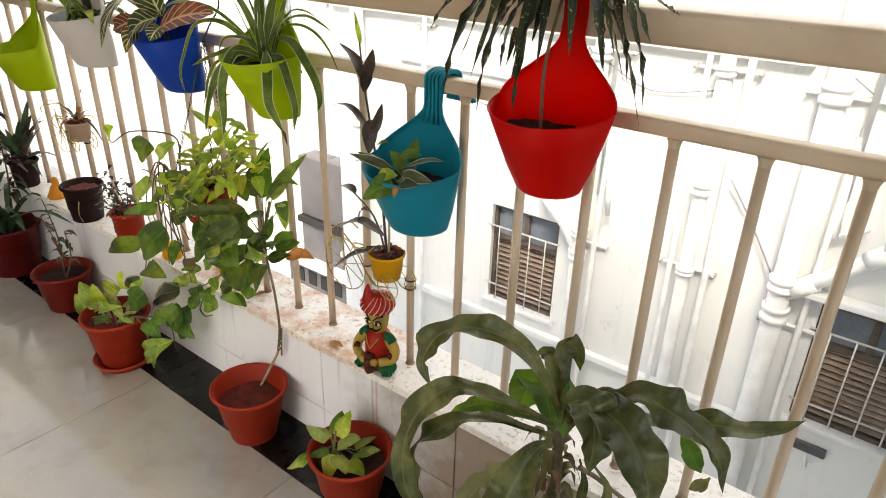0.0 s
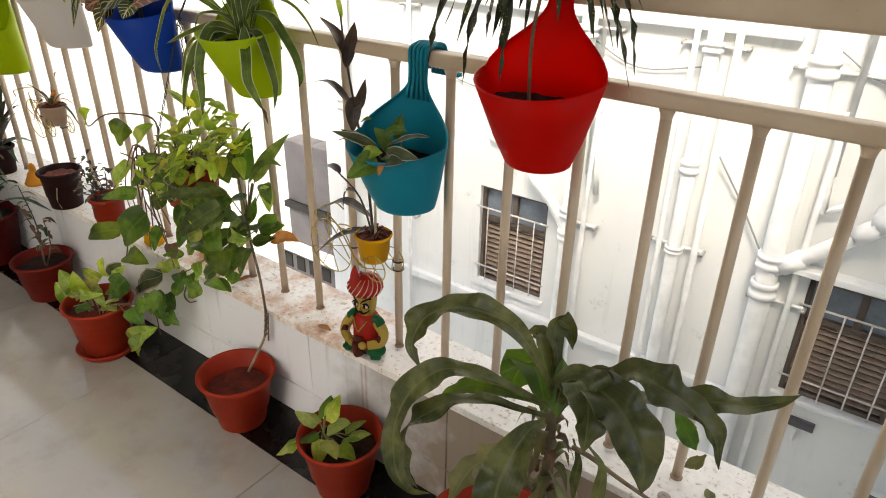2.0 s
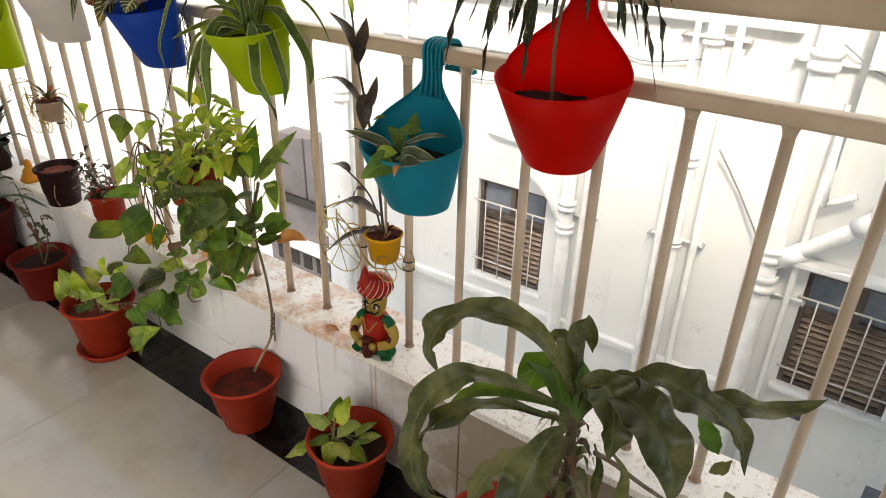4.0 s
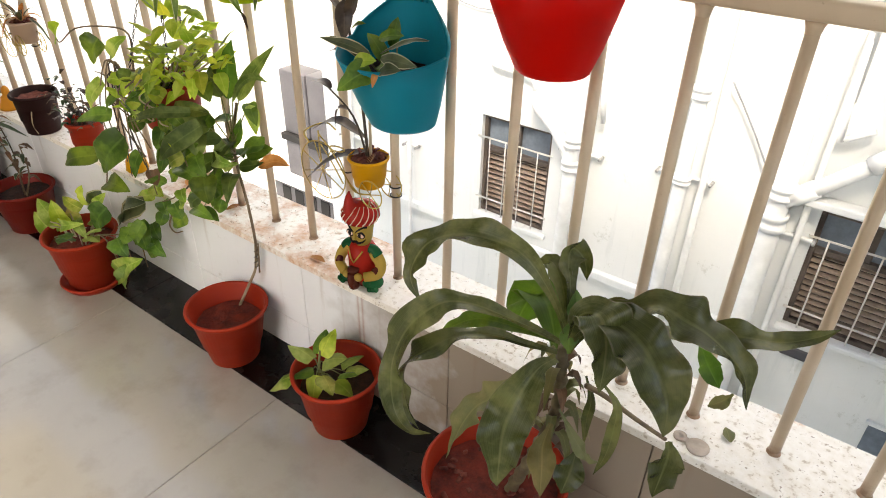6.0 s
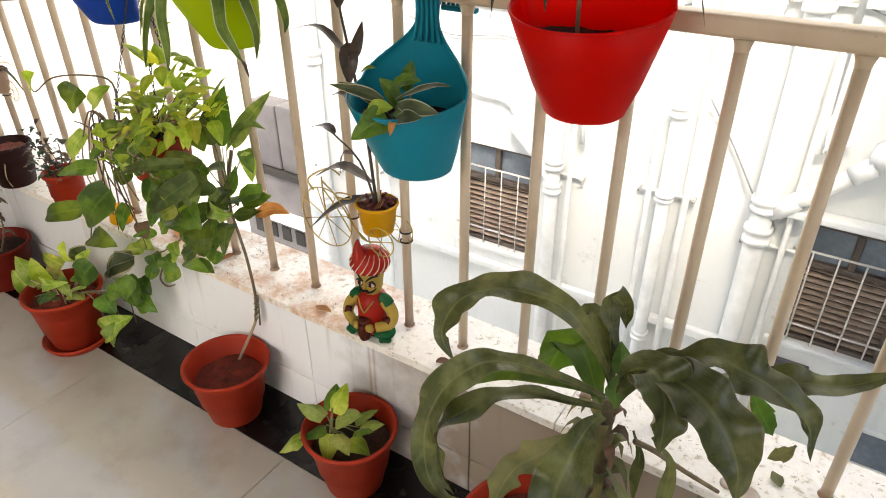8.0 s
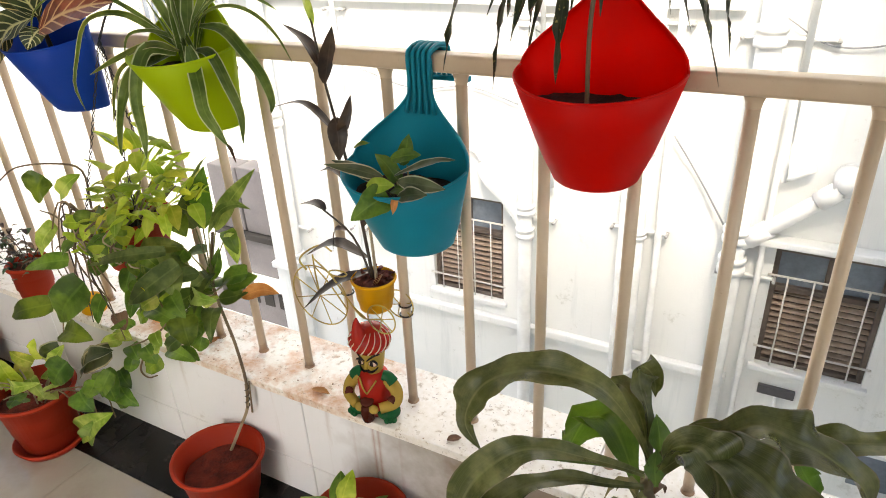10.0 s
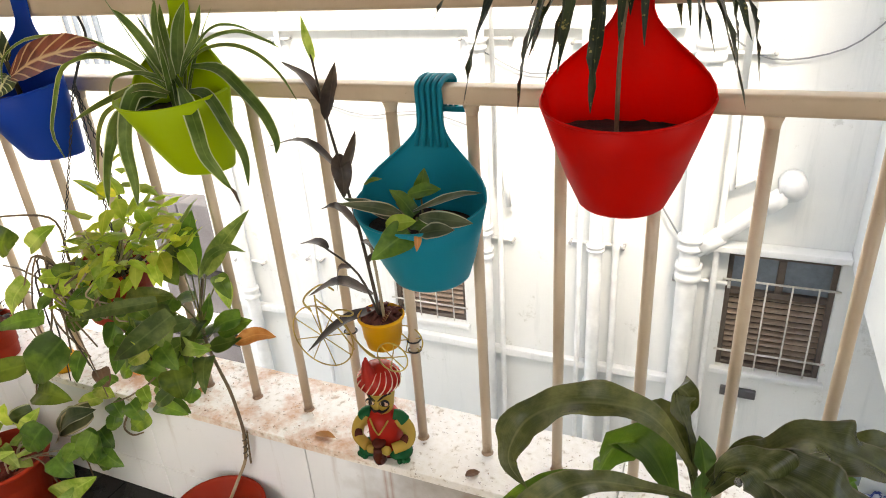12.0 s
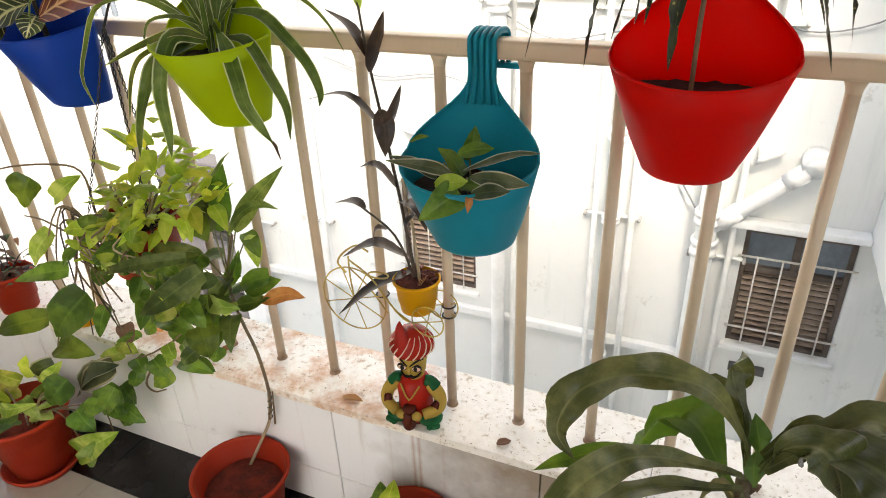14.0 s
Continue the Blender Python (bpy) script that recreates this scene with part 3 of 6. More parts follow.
def window(x0, x1):
    """Brown louvred window with two panes above and a white bar grille outside."""
    # Near-black sheet behind the slats, painted as the unlit room.
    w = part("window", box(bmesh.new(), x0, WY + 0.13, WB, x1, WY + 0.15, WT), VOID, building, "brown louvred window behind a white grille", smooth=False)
    f = bmesh.new()
    t = 0.028
    for d in ((x0, WB, x0 + t, WT), (x1 - t, WB, x1, WT), (x0 + t, WB, x1 - t, WB + t), (x0 + t, WT - t, x1 - t, WT), (x0 + t, WT - 0.27, x1 - t, WT - 0.235), ((x0 + x1) / 2 - 0.02, WT - 0.235, (x0 + x1) / 2 + 0.02, WT - t)):
        box(f, d[0], WY + 0.03, d[1], d[2], WY + 0.10, d[3], 0.004, 1)
    part("frame", f, DARKBAND, w, smooth=False)
    for a, b in ((x0 + t, (x0 + x1) / 2 - 0.02), ((x0 + x1) / 2 + 0.02, x1 - t)):
        part("pane", box(bmesh.new(), a, WY + 0.06, WT - 0.235, b, WY + 0.066, WT - t), PANE, w, smooth=False)
    n = 12
    lo, hi = WB + t, WT - 0.27
    slat = bmesh.new()
    box(slat, x0 + t, -0.016, -0.004, x1 - t, 0.016, 0.004, 0.0015, 1)
    bmesh.ops.rotate(slat, verts=slat.verts, cent=(0, 0, 0), matrix=Matrix.Rotation(radians(30), 3, "X"))
    one = part("slat", slat, LOUVRE, w, smooth=False)
    for i in range(n):
        ob = one if i == 0 else new("slat", one.data)
        ob.parent = w
        ob.location = (0, WY + 0.065, lo + (hi - lo) * (i + 0.5) / n)
    sill = bmesh.new()
    box(sill, x0 - 0.03, WY - 0.035, WB - 0.035, x1 + 0.03, WY + 0.03, WB - 0.001, 0.006)
    part("sill", sill, OUTER, w)
    g = bmesh.new()
    for z in (WT - 0.155, WB + 0.13):
        box(g, x0 - 0.02, WY - 0.018, z - 0.005, x1 + 0.02, WY - 0.010, z + 0.005)
    for i in range(4):
        x = x0 + (x1 - x0) * (i + 0.65) / 4.3
        tube(g, [(x, WY - 0.022, WB + 0.02), (x, WY - 0.022, WT - 0.15)], 0.0048, sides=6)
    part("grille", g, GRILLE, w, "white painted bar grille")


window(*W1)
window(*W2)


def pipe(label, runs, collars=(), name="drain_pipe"):
    p = thing(name, runs[0][0][0], label, "pipe", "pipes on the wall across")
    for pts, r in runs:
        bm = bmesh.new()
        tube(bm, pts, r, sides=20)
        part("pipe", bm, PIPE, p)
    for x, y, z, r, h in collars:
        bm = bmesh.new()
        lathe(bm, [(r * 0.97, z - h), (r + 0.012, z - h), (r + 0.012, z - h * 0.35), (r + 0.005, z - h * 0.3), (r + 0.005, z + h * 0.3), (r + 0.012, z + h * 0.35), (r + 0.012, z + h), (r * 0.97, z + h)], 22, (x, y))
        part("collar", bm, PIPE, p)
    return p


def clamp(x, z, w):
    """Two-bolt strap that holds a pipe to the wall."""
    c = thing("pipe_clamp", (x, WY, z), "white painted pipe clamp screwed to the wall", "clamp", "pipe clamps")
    bm = bmesh.new()
    box(bm, x - w, WY - 0.032, z - 0.007, x + w, WY - 0.004, z + 0.007, 0.003)
    part("strap", bm, PIPE, c)
    for s in (-1, 1):
        bm = bmesh.new()
        tube(bm, [(x + s * (w + 0.008), WY - 0.06, z), (x + s * (w + 0.008), WY, z)], 0.010, sides=8)
        part("bolt", bm, RUSTY, c, "weathered bolt")


PY = WY - 0.075
big = -0.475
pipe("thick white drain pipe with a slanting branch", [([(big, PY, -9), (big, PY, 6)], 0.058), ([(big, PY, -0.60), (-0.03, PY - 0.02, -0.17)], 0.041), ([(big + 0.06, PY - 0.003, -0.543), (big + 0.15, PY - 0.006, -0.456)], 0.050), ([(-0.13, PY - 0.016, -0.266), (-0.06, PY - 0.019, -0.199)], 0.049), ([(-0.02, PY - 0.05, -0.15), (-0.02, WY, -0.15)], 0.066), ([(-0.02, PY - 0.062, -0.15), (-0.02, PY - 0.05, -0.15)], 0.048)],
     [(big, PY, -0.52, 0.062, 0.04), (big, PY, -0.70, 0.062, 0.05), (big, PY, 0.52, 0.062, 0.05), (big, PY, -2.3, 0.062, 0.05)])
pipe("thin white water pipe with a short side branch", [([(-0.335, WY - 0.05, -9), (-0.335, WY - 0.05, -0.30), (-0.30, WY - 0.05, -0.20), (-0.17, WY - 0.05, -0.11)], 0.017), ([(-0.31, WY - 0.04, 0.0), (-0.31, WY - 0.04, 6)], 0.017)])
pipe("white drain pipe with an inspection cap", [([(-1.0, PY, -9), (-1.0, PY, 6)], 0.040)],
     [(-1.0, PY, -0.10, 0.042, 0.035), (-1.0, PY, 0.55, 0.042, 0.025), (-1.0, PY, -0.62, 0.042, 0.02), (-1.0, PY, -1.62, 0.042, 0.03)])
pipe("thin white water pipe", [([(-0.885, WY - 0.05, -9), (-0.885, WY - 0.05, 6)], 0.020)])
pipe("thin white water pipe", [([(-1.10, WY - 0.05, -9), (-1.10, WY - 0.05, 6)], 0.016)])
pipe("white drain pipe with a branch beside the window", [([(-1.70, PY, -9), (-1.70, PY, 6)], 0.045), ([(-1.70, PY, -0.72), (-1.82, PY, -0.55), (-1.97, PY - 0.01, -0.40), (-2.02, WY, -0.36)], 0.036)],
     [(-1.70, PY, -0.74, 0.048, 0.035), (-1.70, PY, -0.58, 0.048, 0.03), (-1.70, PY, 0.55, 0.048, 0.03)])
pipe("thin white water pipe", [([(-1.60, WY - 0.05, -9), (-1.60, WY - 0.05, -0.50), (-1.54, WY - 0.05, -0.42)], 0.017), ([(-1.62, WY - 0.045, -0.3), (-1.62, WY - 0.045, 6)], 0.014)])
pipe("white drain pipe near the building's corner", [([(-3.68, PY, -9), (-3.68, PY, 6)], 0.05)], [(-3.68, PY, -1.35, 0.053, 0.05), (-3.68, PY, -0.2, 0.053, 0.05)])
pipe("thin white water pipe near the building's corner", [([(-3.05, WY - 0.05, -9), (-3.05, WY - 0.05, 6)], 0.016)])
for x, z, w in ((-1.0, -0.62, 0.15), (-1.0, 0.55, 0.16), (big + 0.08, 0.50, 0.20), (-1.66, -0.66, 0.13), (-1.66, 0.57, 0.14), (-0.40, -0.78, 0.14), (-3.66, -1.1, 0.12), (-3.05, -1.0, 0.05), (-3.05, 0.57, 0.06)):
    clamp(x, z, w)
# slanting cable between two pipes
tube(bm := bmesh.new(), [(-0.86, WY - 0.05, -0.02), (-0.70, WY - 0.03, -0.26), (-0.53, WY - 0.05, -0.52)], 0.006, sides=6)
tagged(finish(bm, "cable", CABLE), "thin grey cable slanting between two pipes", "cable", "cables on the wall across")
for pts in (((-1.68, WY - 0.03, 0.50), (-1.40, WY - 0.02, 0.38), (-1.02, WY - 0.03, 0.44)), ((-0.43, WY - 0.03, 0.60), (-0.20, WY - 0.02, 0.47), (0.10, WY - 0.02, 0.52), (0.30, WY - 0.02, 0.70)), ((-2.9, WY - 0.02, 0.20), (-2.5, WY - 0.02, 0.10), (-2.1, WY - 0.02, 0.14), (-1.72, WY - 0.03, 0.05))):
    tube(bm := bmesh.new(), pts, 0.0045, sides=6)
    tagged(finish(bm, "cable", CABLE), "thin grey cable sagging along the wall across", "cable", "cables on the wall across")
# bent pipe and junction on the wall
tube(bm := bmesh.new(), [(-2.36, WY - 0.03, -0.02), (-2.36, WY - 0.03, -0.20), (-2.30, WY - 0.03, -0.24), (-2.08, WY - 0.03, -0.26), (-2.02, WY - 0.03, -0.33)], 0.012, sides=8)
tagged(finish(bm, "conduit", PIPE), "thin white conduit bent along the wall", "conduit")

# the far building, seen past the corner
far = thing("building", (-7, 6.6, -9), "pale building farther off with grey panels", "building")
boxed("wall", (-14, 6.6, -9, -3.98, 7.0, 6), OUTER, 0, far)
boxed("end_wall", (-10.6, 2.2, -9, -10.2, 6.6, 6), OUTER, 0, far)
for x0, x1, z1 in ((-7.58, -7.05, -1.96), (-7.02, -6.41, -1.94)):
    part("panel", box(bmesh.new(), x0, 6.25, -2.92, x1, 6.6, z1, 0.02), GREYPANEL, far, "grey metal panel")
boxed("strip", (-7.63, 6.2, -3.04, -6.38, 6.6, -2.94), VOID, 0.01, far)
boxed("lower_panel", (-7.63, 6.28, -3.65, -6.38, 6.6, -3.06), GREYPANEL, 0.02, far)
boxed("shelf", (-8.03, 6.1, -3.75, -6.33, 6.6, -3.66), OUTER, 0.01, far)
boxed("skirt", (-8.03, 6.28, -4.5, -6.33, 6.6, -3.75), GREYPANEL, 0.02, far)
# Slots are near-black boxes, the shade inside them painted on.
for i in range(5):
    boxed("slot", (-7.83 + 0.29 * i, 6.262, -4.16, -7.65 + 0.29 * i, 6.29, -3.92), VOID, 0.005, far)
for x0, x1, z0, z1 in ((-7.2, -6.7, 0.15, 1.3), (-8.6, -7.9, -0.2, 1.2)):
    w = part("window", box(bmesh.new(), x0, 6.57, z0, x1, 6.61, z1), PANE, far, "dark window with pale bars", smooth=False)
    for i in range(4):
        x = x0 + (x1 - x0) * (i + 0.5) / 4
        part("bar", box(bmesh.new(), x - 0.02, 6.53, z0, x + 0.02, 6.565, z1), GRILLE, w, smooth=False)

# ---------- pots ----------
def pot_shell(r_top, r_bot, h, rim=0.006, lip=0.013, wall=0.003):
    """Profile of a tapered plant pot with a rolled rim, outside and inside."""
    return [(0, 0.0), (r_bot - 0.004, 0.0), (r_bot, 0.003), (r_bot + (r_top - rim - r_bot) * (1 - lip / h), h - lip), (r_top - 0.002, h - lip + 0.002), (r_top, h - lip + 0.006), (r_top, h - 0.003), (r_top - 0.003, h),
            (r_top - rim, h - 0.001), (r_top - rim - wall, h - 0.006), (r_bot + 0.35 * (r_top - r_bot), 0.35 * h), (0, 0.3 * h)]


def soil_disc(r, z, seed, amp=0.004):
    bm = bmesh.new()
    rnd = random.Random(seed)
    lathe(bm, [(r, z - 0.004), (r * 0.94, z), (r * 0.75, z), (r * 0.5, z), (r * 0.25, z), (0, z)], 22)
    for v in bm.verts:
        v.co.z += rnd.uniform(-amp, amp)
    return bm


def potted(loc, r_top, r_bot, h, mat, soil_mat, label, fill=0.82, saucer=0.0, group="floor pots", lean=0.0, name="potted_plant"):
    """A pot with soil, ready for a plant; parts are meshes in world places."""
    t = thing(name, loc, label, "potted plant", group)
    z0 = 0.006 if saucer else 0.0
    if saucer:
        bm = bmesh.new()
        lathe(bm, [(0, 0), (saucer * 0.86, 0), (saucer, 0.020), (saucer - 0.004, 0.022), (saucer * 0.84, 0.006), (0, 0.006)], 40)
        bmesh.ops.translate(bm, verts=bm.verts, vec=loc)
        part("saucer", bm, mat, t)
    bm = bmesh.new()
    lathe(bm, pot_shell(r_top, r_bot, h), 44)
    bmesh.ops.translate(bm, verts=bm.verts, vec=Vector(loc) + Vector((0, 0, z0)))
    part("pot", bm, mat, t)
    rs = r_bot + (r_top - r_bot) * fill - 0.008
    bm = soil_disc(rs, h * fill + z0, int(abs(loc[0]) * 1000))
    bmesh.ops.translate(bm, verts=bm.verts, vec=loc)
    part("soil", bm, soil_mat, t)
    return t


def stalk(parent, pts, r0, r1, mat, name="stem", sides=7):
    bm = bmesh.new()
    tube(bm, pts, r0, r1, sides)
    return part(name, bm, mat, parent)


def heart_leaf(parent, mat, at, az, size, tilt=-0.5, seed=0, ratio=0.72, stem_from=None, stem_mat=None):
    """A heart-shaped leaf whose base is at a point, pointing towards az and dipping by tilt."""
    d = Vector((math.cos(radians(az)), math.sin(radians(az)), tilt)).normalized()
    p = Vector(at)
    mid = p + d * size * 0.5 + Vector((0, 0, 0.10 * size))
    leaf(parent, mat, [p, mid, p + d * size], size * ratio, shape=HEART, n=10, across=4, fold=0.28, wave=0.10, waves=1.6, seed=seed, side=(-d.y, d.x, 0.25 * math.sin(seed * 2.1)))
    if stem_from is not None:
        a = Vector(stem_from)
        stalk(parent, [a, (a + p) / 2 + Vector((0, 0, 0.012)), p], 0.0016, 0.0011, stem_mat or STEM, "petiole", 5)


# pot of bare earth with the tall leaning stem
B = Vector((-1.201, 0.778, 0.0))
plant = potted(B, 0.0960, 0.058, 0.152, TERRA, REDSOIL, "terracotta plastic pot with a tall leaning bare stem and lance leaves", 0.70)
stalk(plant, [(-1.228, 0.829, 0.100), (-1.198, 0.842, 0.165), (-1.172, 0.855, 0.226), (-1.167, 0.860, 0.285)], 0.0036, 0.003, PALESTEM)
stalk(plant, [(-1.172, 0.855, 0.226), (-1.166, 0.861, 0.290), (-1.183, 0.870, 0.372), (-1.221, 0.890, 0.414), (-1.244, 0.900, 0.458), (-1.246, 0.905, 0.520), (-1.223, 0.910, 0.599)], 0.0034, 0.003, VINE)
bm = bmesh.new()
tube(bm, [(-1.171 + 0.0002 * k + 0.0042 * math.cos(0.9 * k), 0.856 + 0.0002 * k + 0.0042 * math.sin(0.9 * k), 0.230 + 0.0022 * k) for k in range(26)], 0.0011, sides=5, n=80)
part("wire_tie", bm, BLACKWIRE, plant)
stalk(plant, [(-1.163, 0.857, 0.215), (-1.158, 0.862, 0.295)], 0.0022, 0.0016, VINE)
for i, (mat, w, pts) in enumerate((
        (G_LANCE, 0.036, ((-1.213, 0.910, 0.608), (-1.172, 0.920, 0.667), (-1.100, 0.930, 0.740))),
        (G_LANCE, 0.018, ((-1.222, 0.900, 0.604), (-1.187, 0.903, 0.651), (-1.144, 0.907, 0.673), (-1.109, 0.910, 0.668))),
        (G_BACKLIT, 0.047, ((-1.248, 0.910, 0.603), (-1.241, 0.915, 0.668), (-1.219, 0.920, 0.732))),
        (G_LANCE, 0.036, ((-1.244, 0.890, 0.614), (-1.255, 0.885, 0.644), (-1.227, 0.880, 0.706))),
        (G_LANCE, 0.035, ((-1.252, 0.860, 0.584), (-1.300, 0.840, 0.587), (-1.363, 0.820, 0.573), (-1.439, 0.800, 0.533))),
        (G_LANCE, 0.062, ((-1.262, 0.860, 0.551), (-1.286, 0.840, 0.551), (-1.324, 0.820, 0.510), (-1.355, 0.800, 0.444))),
        (G_LANCE, 0.044, ((-1.268, 0.880, 0.474), (-1.313, 0.860, 0.445), (-1.380, 0.840, 0.406))),
        (G_LANCE, 0.033, ((-1.250, 0.910, 0.442), (-1.215, 0.915, 0.453), (-1.172, 0.920, 0.471))),
        (G_POTH, 0.046, ((-1.235, 0.925, 0.477), (-1.201, 0.930, 0.488), (-1.151, 0.935, 0.506))),
        (G_POTH, 0.063, ((-1.302, 0.860, 0.422), (-1.273, 0.855, 0.414), (-1.293, 0.850, 0.348))),
        (G_POTH, 0.032, ((-1.367, 0.860, 0.303), (-1.326, 0.860, 0.314), (-1.292, 0.860, 0.304))),
        (G_MARB, 0.032, ((-1.199, 0.920, 0.597), (-1.190, 0.923, 0.574), (-1.191, 0.925, 0.529))),
        (G_LANCE, 0.032, ((-1.240, 0.870, 0.526), (-1.260, 0.850, 0.526), (-1.300, 0.830, 0.508))),
        (G_POTH, 0.029, ((-1.264, 0.900, 0.487), (-1.232, 0.905, 0.522), (-1.215, 0.910, 0.569))))):
    leaf(plant, mat, pts, w, n=12, across=6, fold=0.24, wave=0.08, waves=2, seed=i, face=(0.5, -0.55, 0.55), twist=0.6 * math.sin(1.7 * i))
    stalk(plant, [(-1.244, 0.90, 0.46 + 0.3 * max(0, pts[0][2] - 0.46)), pts[0]], 0.0018, 0.0013, STEM, "petiole", 5)
rnd = random.Random(3)
for i in range(5):
    k = rnd.random()
    q = Vector((-1.244 - 0.005 * k, 0.89 + 0.02 * k, 0.43 + 0.15 * k))
    az = rnd.uniform(120, 330)
    leaf(plant, G_LANCE if i % 4 else G_POTH, arc(q, az, rnd.uniform(0.05, 0.085), rnd.uniform(0.2, 0.8), rnd.uniform(0.5, 1.2), 4), rnd.uniform(0.036, 0.05), n=8, shape=HEART, fold=0.22, seed=i)
leaf(plant, G_DRYORANGE, [(-1.192, 0.920, 0.456), (-1.139, 0.925, 0.482), (-1.098, 0.930, 0.481)], 0.030, n=10, fold=0.5, wave=0.2, face=(0.5, -0.55, 0.55), label="withered orange leaf end")

# young pothos near the ledge
C = Vector((-0.844, 0.778, 0.0))
plant = potted(C, 0.0950, 0.059, 0.154, TERRA, SOIL, "terracotta plastic pot with a young pale green pothos", 0.74)
ctr = Vector((-0.872, 0.757, 0.125))
stalk(plant, [ctr - Vector((0, 0, 0.02)), ctr + Vector((0, 0, 0.03)), ctr + Vector((0.004, 0.004, 0.075))], 0.004, 0.002, STEM)
for i, (az, L, tilt, dz, rr) in enumerate(((215, 0.062, -0.9, 0.004, 0.060), (190, 0.058, 0.15, 0.050, 0.012), (95, 0.056, 0.75, 0.055, 0.010), (120, 0.050, 0.5, 0.05, 0.02), (20, 0.055, 0.45, 0.048, 0.010), (-25, 0.050, -0.15, 0.03, 0.025), (-60, 0.052, -1.0, 0.028, 0.02), (235, 0.050, -0.3, 0.030, 0.012), (50, 0.046, 0.3, 0.030, 0.045), (35, 0.044, 0.15, 0.022, 0.055), (0, 0.046, -0.3, 0.018, 0.045), (15, 0.038, 0.3, 0.03, 0.05))):
    a = radians(az)
    b = ctr + Vector((rr * math.cos(a), rr * math.sin(a), dz))
    heart_leaf(plant, (G_MARB, G_MARB, G_NEON, G_POTH)[i % 4], b, az, L * 1.12, tilt, i, 0.74, ctr + Vector((0, 0, dz * 0.5)), STEM)
rnd = random.Random(4)
for i in range(5):
    bm = bmesh.new()
    bmesh.ops.create_icosphere(bm, subdivisions=1, radius=rnd.uniform(0.004, 0.009))
    for v in bm.verts:
        v.co = Vector((v.co.x * 1.5, v.co.y, v.co.z * 0.5)) + Vector((rnd.uniform(-1, 1), rnd.uniform(-1, 1), 0)) * 0.002 + C + Vector((-0.012 + 0.008 * i, -0.022 + 0.006 * (i % 2), 0.117))
    part("white_crumb", bm, WHITEPL, plant)

# pothos on a saucer
S = Vector((-1.757, 0.731, 0.0))
plant = potted(S, 0.0965, 0.062, 0.160, TERRA, REDSOIL, "terracotta pot on a saucer with pale and trailing pothos", 0.80, saucer=0.086)
base = S + Vector((0, 0, 0.125))
rnd = random.Random(11)
for i in range(13):
    a = rnd.uniform(0, 6.283)
    q = base + Vector((0.07 * math.cos(a), 0.06 * math.sin(a), rnd.uniform(0.035, 0.08)))
    stalk(plant, [base + Vector((0.02 * math.cos(a), 0.02 * math.sin(a), -0.006)), base.lerp(q, 0.6) + Vector((0, 0, 0.012)), q], 0.0022, 0.0015, PALESTEM, "petiole", 5)
for j in range(3):
    x = S.x + 0.095 + 0.012 * j
    y = S.y + 0.02 + 0.03 * j
    stalk(plant, [(S.x + 0.03, S.y, 0.13), (S.x + 0.085, S.y + 0.01, 0.18), (x + 0.02, y, 0.15), (x + 0.04, y, 0.07)], 0.002, 0.0015, VINE, "vine")
face_leaf(plant, G_MARB, (-1.845, 0.700, 0.136), (-1.894, 0.688, 0.194), 0.047)
face_leaf(plant, G_MARB, (-1.812, 0.710, 0.174), (-1.870, 0.698, 0.239), 0.050)
face_leaf(plant, G_NEON, (-1.804, 0.720, 0.165), (-1.809, 0.708, 0.251), 0.044)
face_leaf(plant, G_MARB, (-1.777, 0.700, 0.192), (-1.605, 0.688, 0.263), 0.036)
face_leaf(plant, G_NEON, (-1.692, 0.750, 0.256), (-1.671, 0.738, 0.328), 0.041)
face_leaf(plant, G_MARB, (-1.685, 0.760, 0.233), (-1.576, 0.748, 0.334), 0.036)
face_leaf(plant, G_POTH, (-1.551, 0.730, 0.309), (-1.621, 0.718, 0.230), 0.062)
face_leaf(plant, G_MARB, (-1.772, 0.760, 0.213), (-1.836, 0.748, 0.235), 0.033)
face_leaf(plant, G_SILVER, (-1.645, 0.770, 0.293), (-1.730, 0.758, 0.249), 0.038)
face_leaf(plant, G_MARB, (-1.672, 0.700, 0.244), (-1.614, 0.688, 0.215), 0.030)
face_leaf(plant, G_POTH, (-1.613, 0.760, 0.183), (-1.556, 0.748, 0.153), 0.057)
face_leaf(plant, G_POTH, (-1.548, 0.790, 0.242), (-1.509, 0.778, 0.176), 0.052)
face_leaf(plant, G_POTH, (-1.493, 0.780, 0.267), (-1.539, 0.768, 0.186), 0.039)
face_leaf(plant, G_POTH, (-1.531, 0.810, 0.192), (-1.460, 0.798, 0.166), 0.047)
face_leaf(plant, G_MARB, (-1.671, 0.760, 0.041), (-1.479, 0.748, 0.180), 0.063)
face_leaf(plant, G_MARB, (-1.641, 0.750, 0.030), (-1.529, 0.738, 0.153), 0.047)
face_leaf(plant, G_POTH, (-1.523, 0.760, 0.245), (-1.567, 0.748, 0.188), 0.042)
face_leaf(plant, G_POTH, (-1.530, 0.820, 0.230), (-1.486, 0.808, 0.200), 0.041)
face_leaf(plant, G_POTH, (-1.495, 0.800, 0.187), (-1.519, 0.788, 0.145), 0.035)
face_leaf(plant, G_SILVER, (-1.623, 0.790, 0.216), (-1.452, 0.778, 0.337), 0.056)
for i in range(7):
    a = rnd.uniform(0, 360)
    heart_leaf(plant, (G_MARB, G_POTH)[i % 2], base + Vector((0.04 * math.cos(radians(a)), 0.04 * math.sin(radians(a)), rnd.uniform(0.03, 0.07))), a, rnd.uniform(0.05, 0.065), rnd.uniform(-0.2, 0.4), i, 0.66)

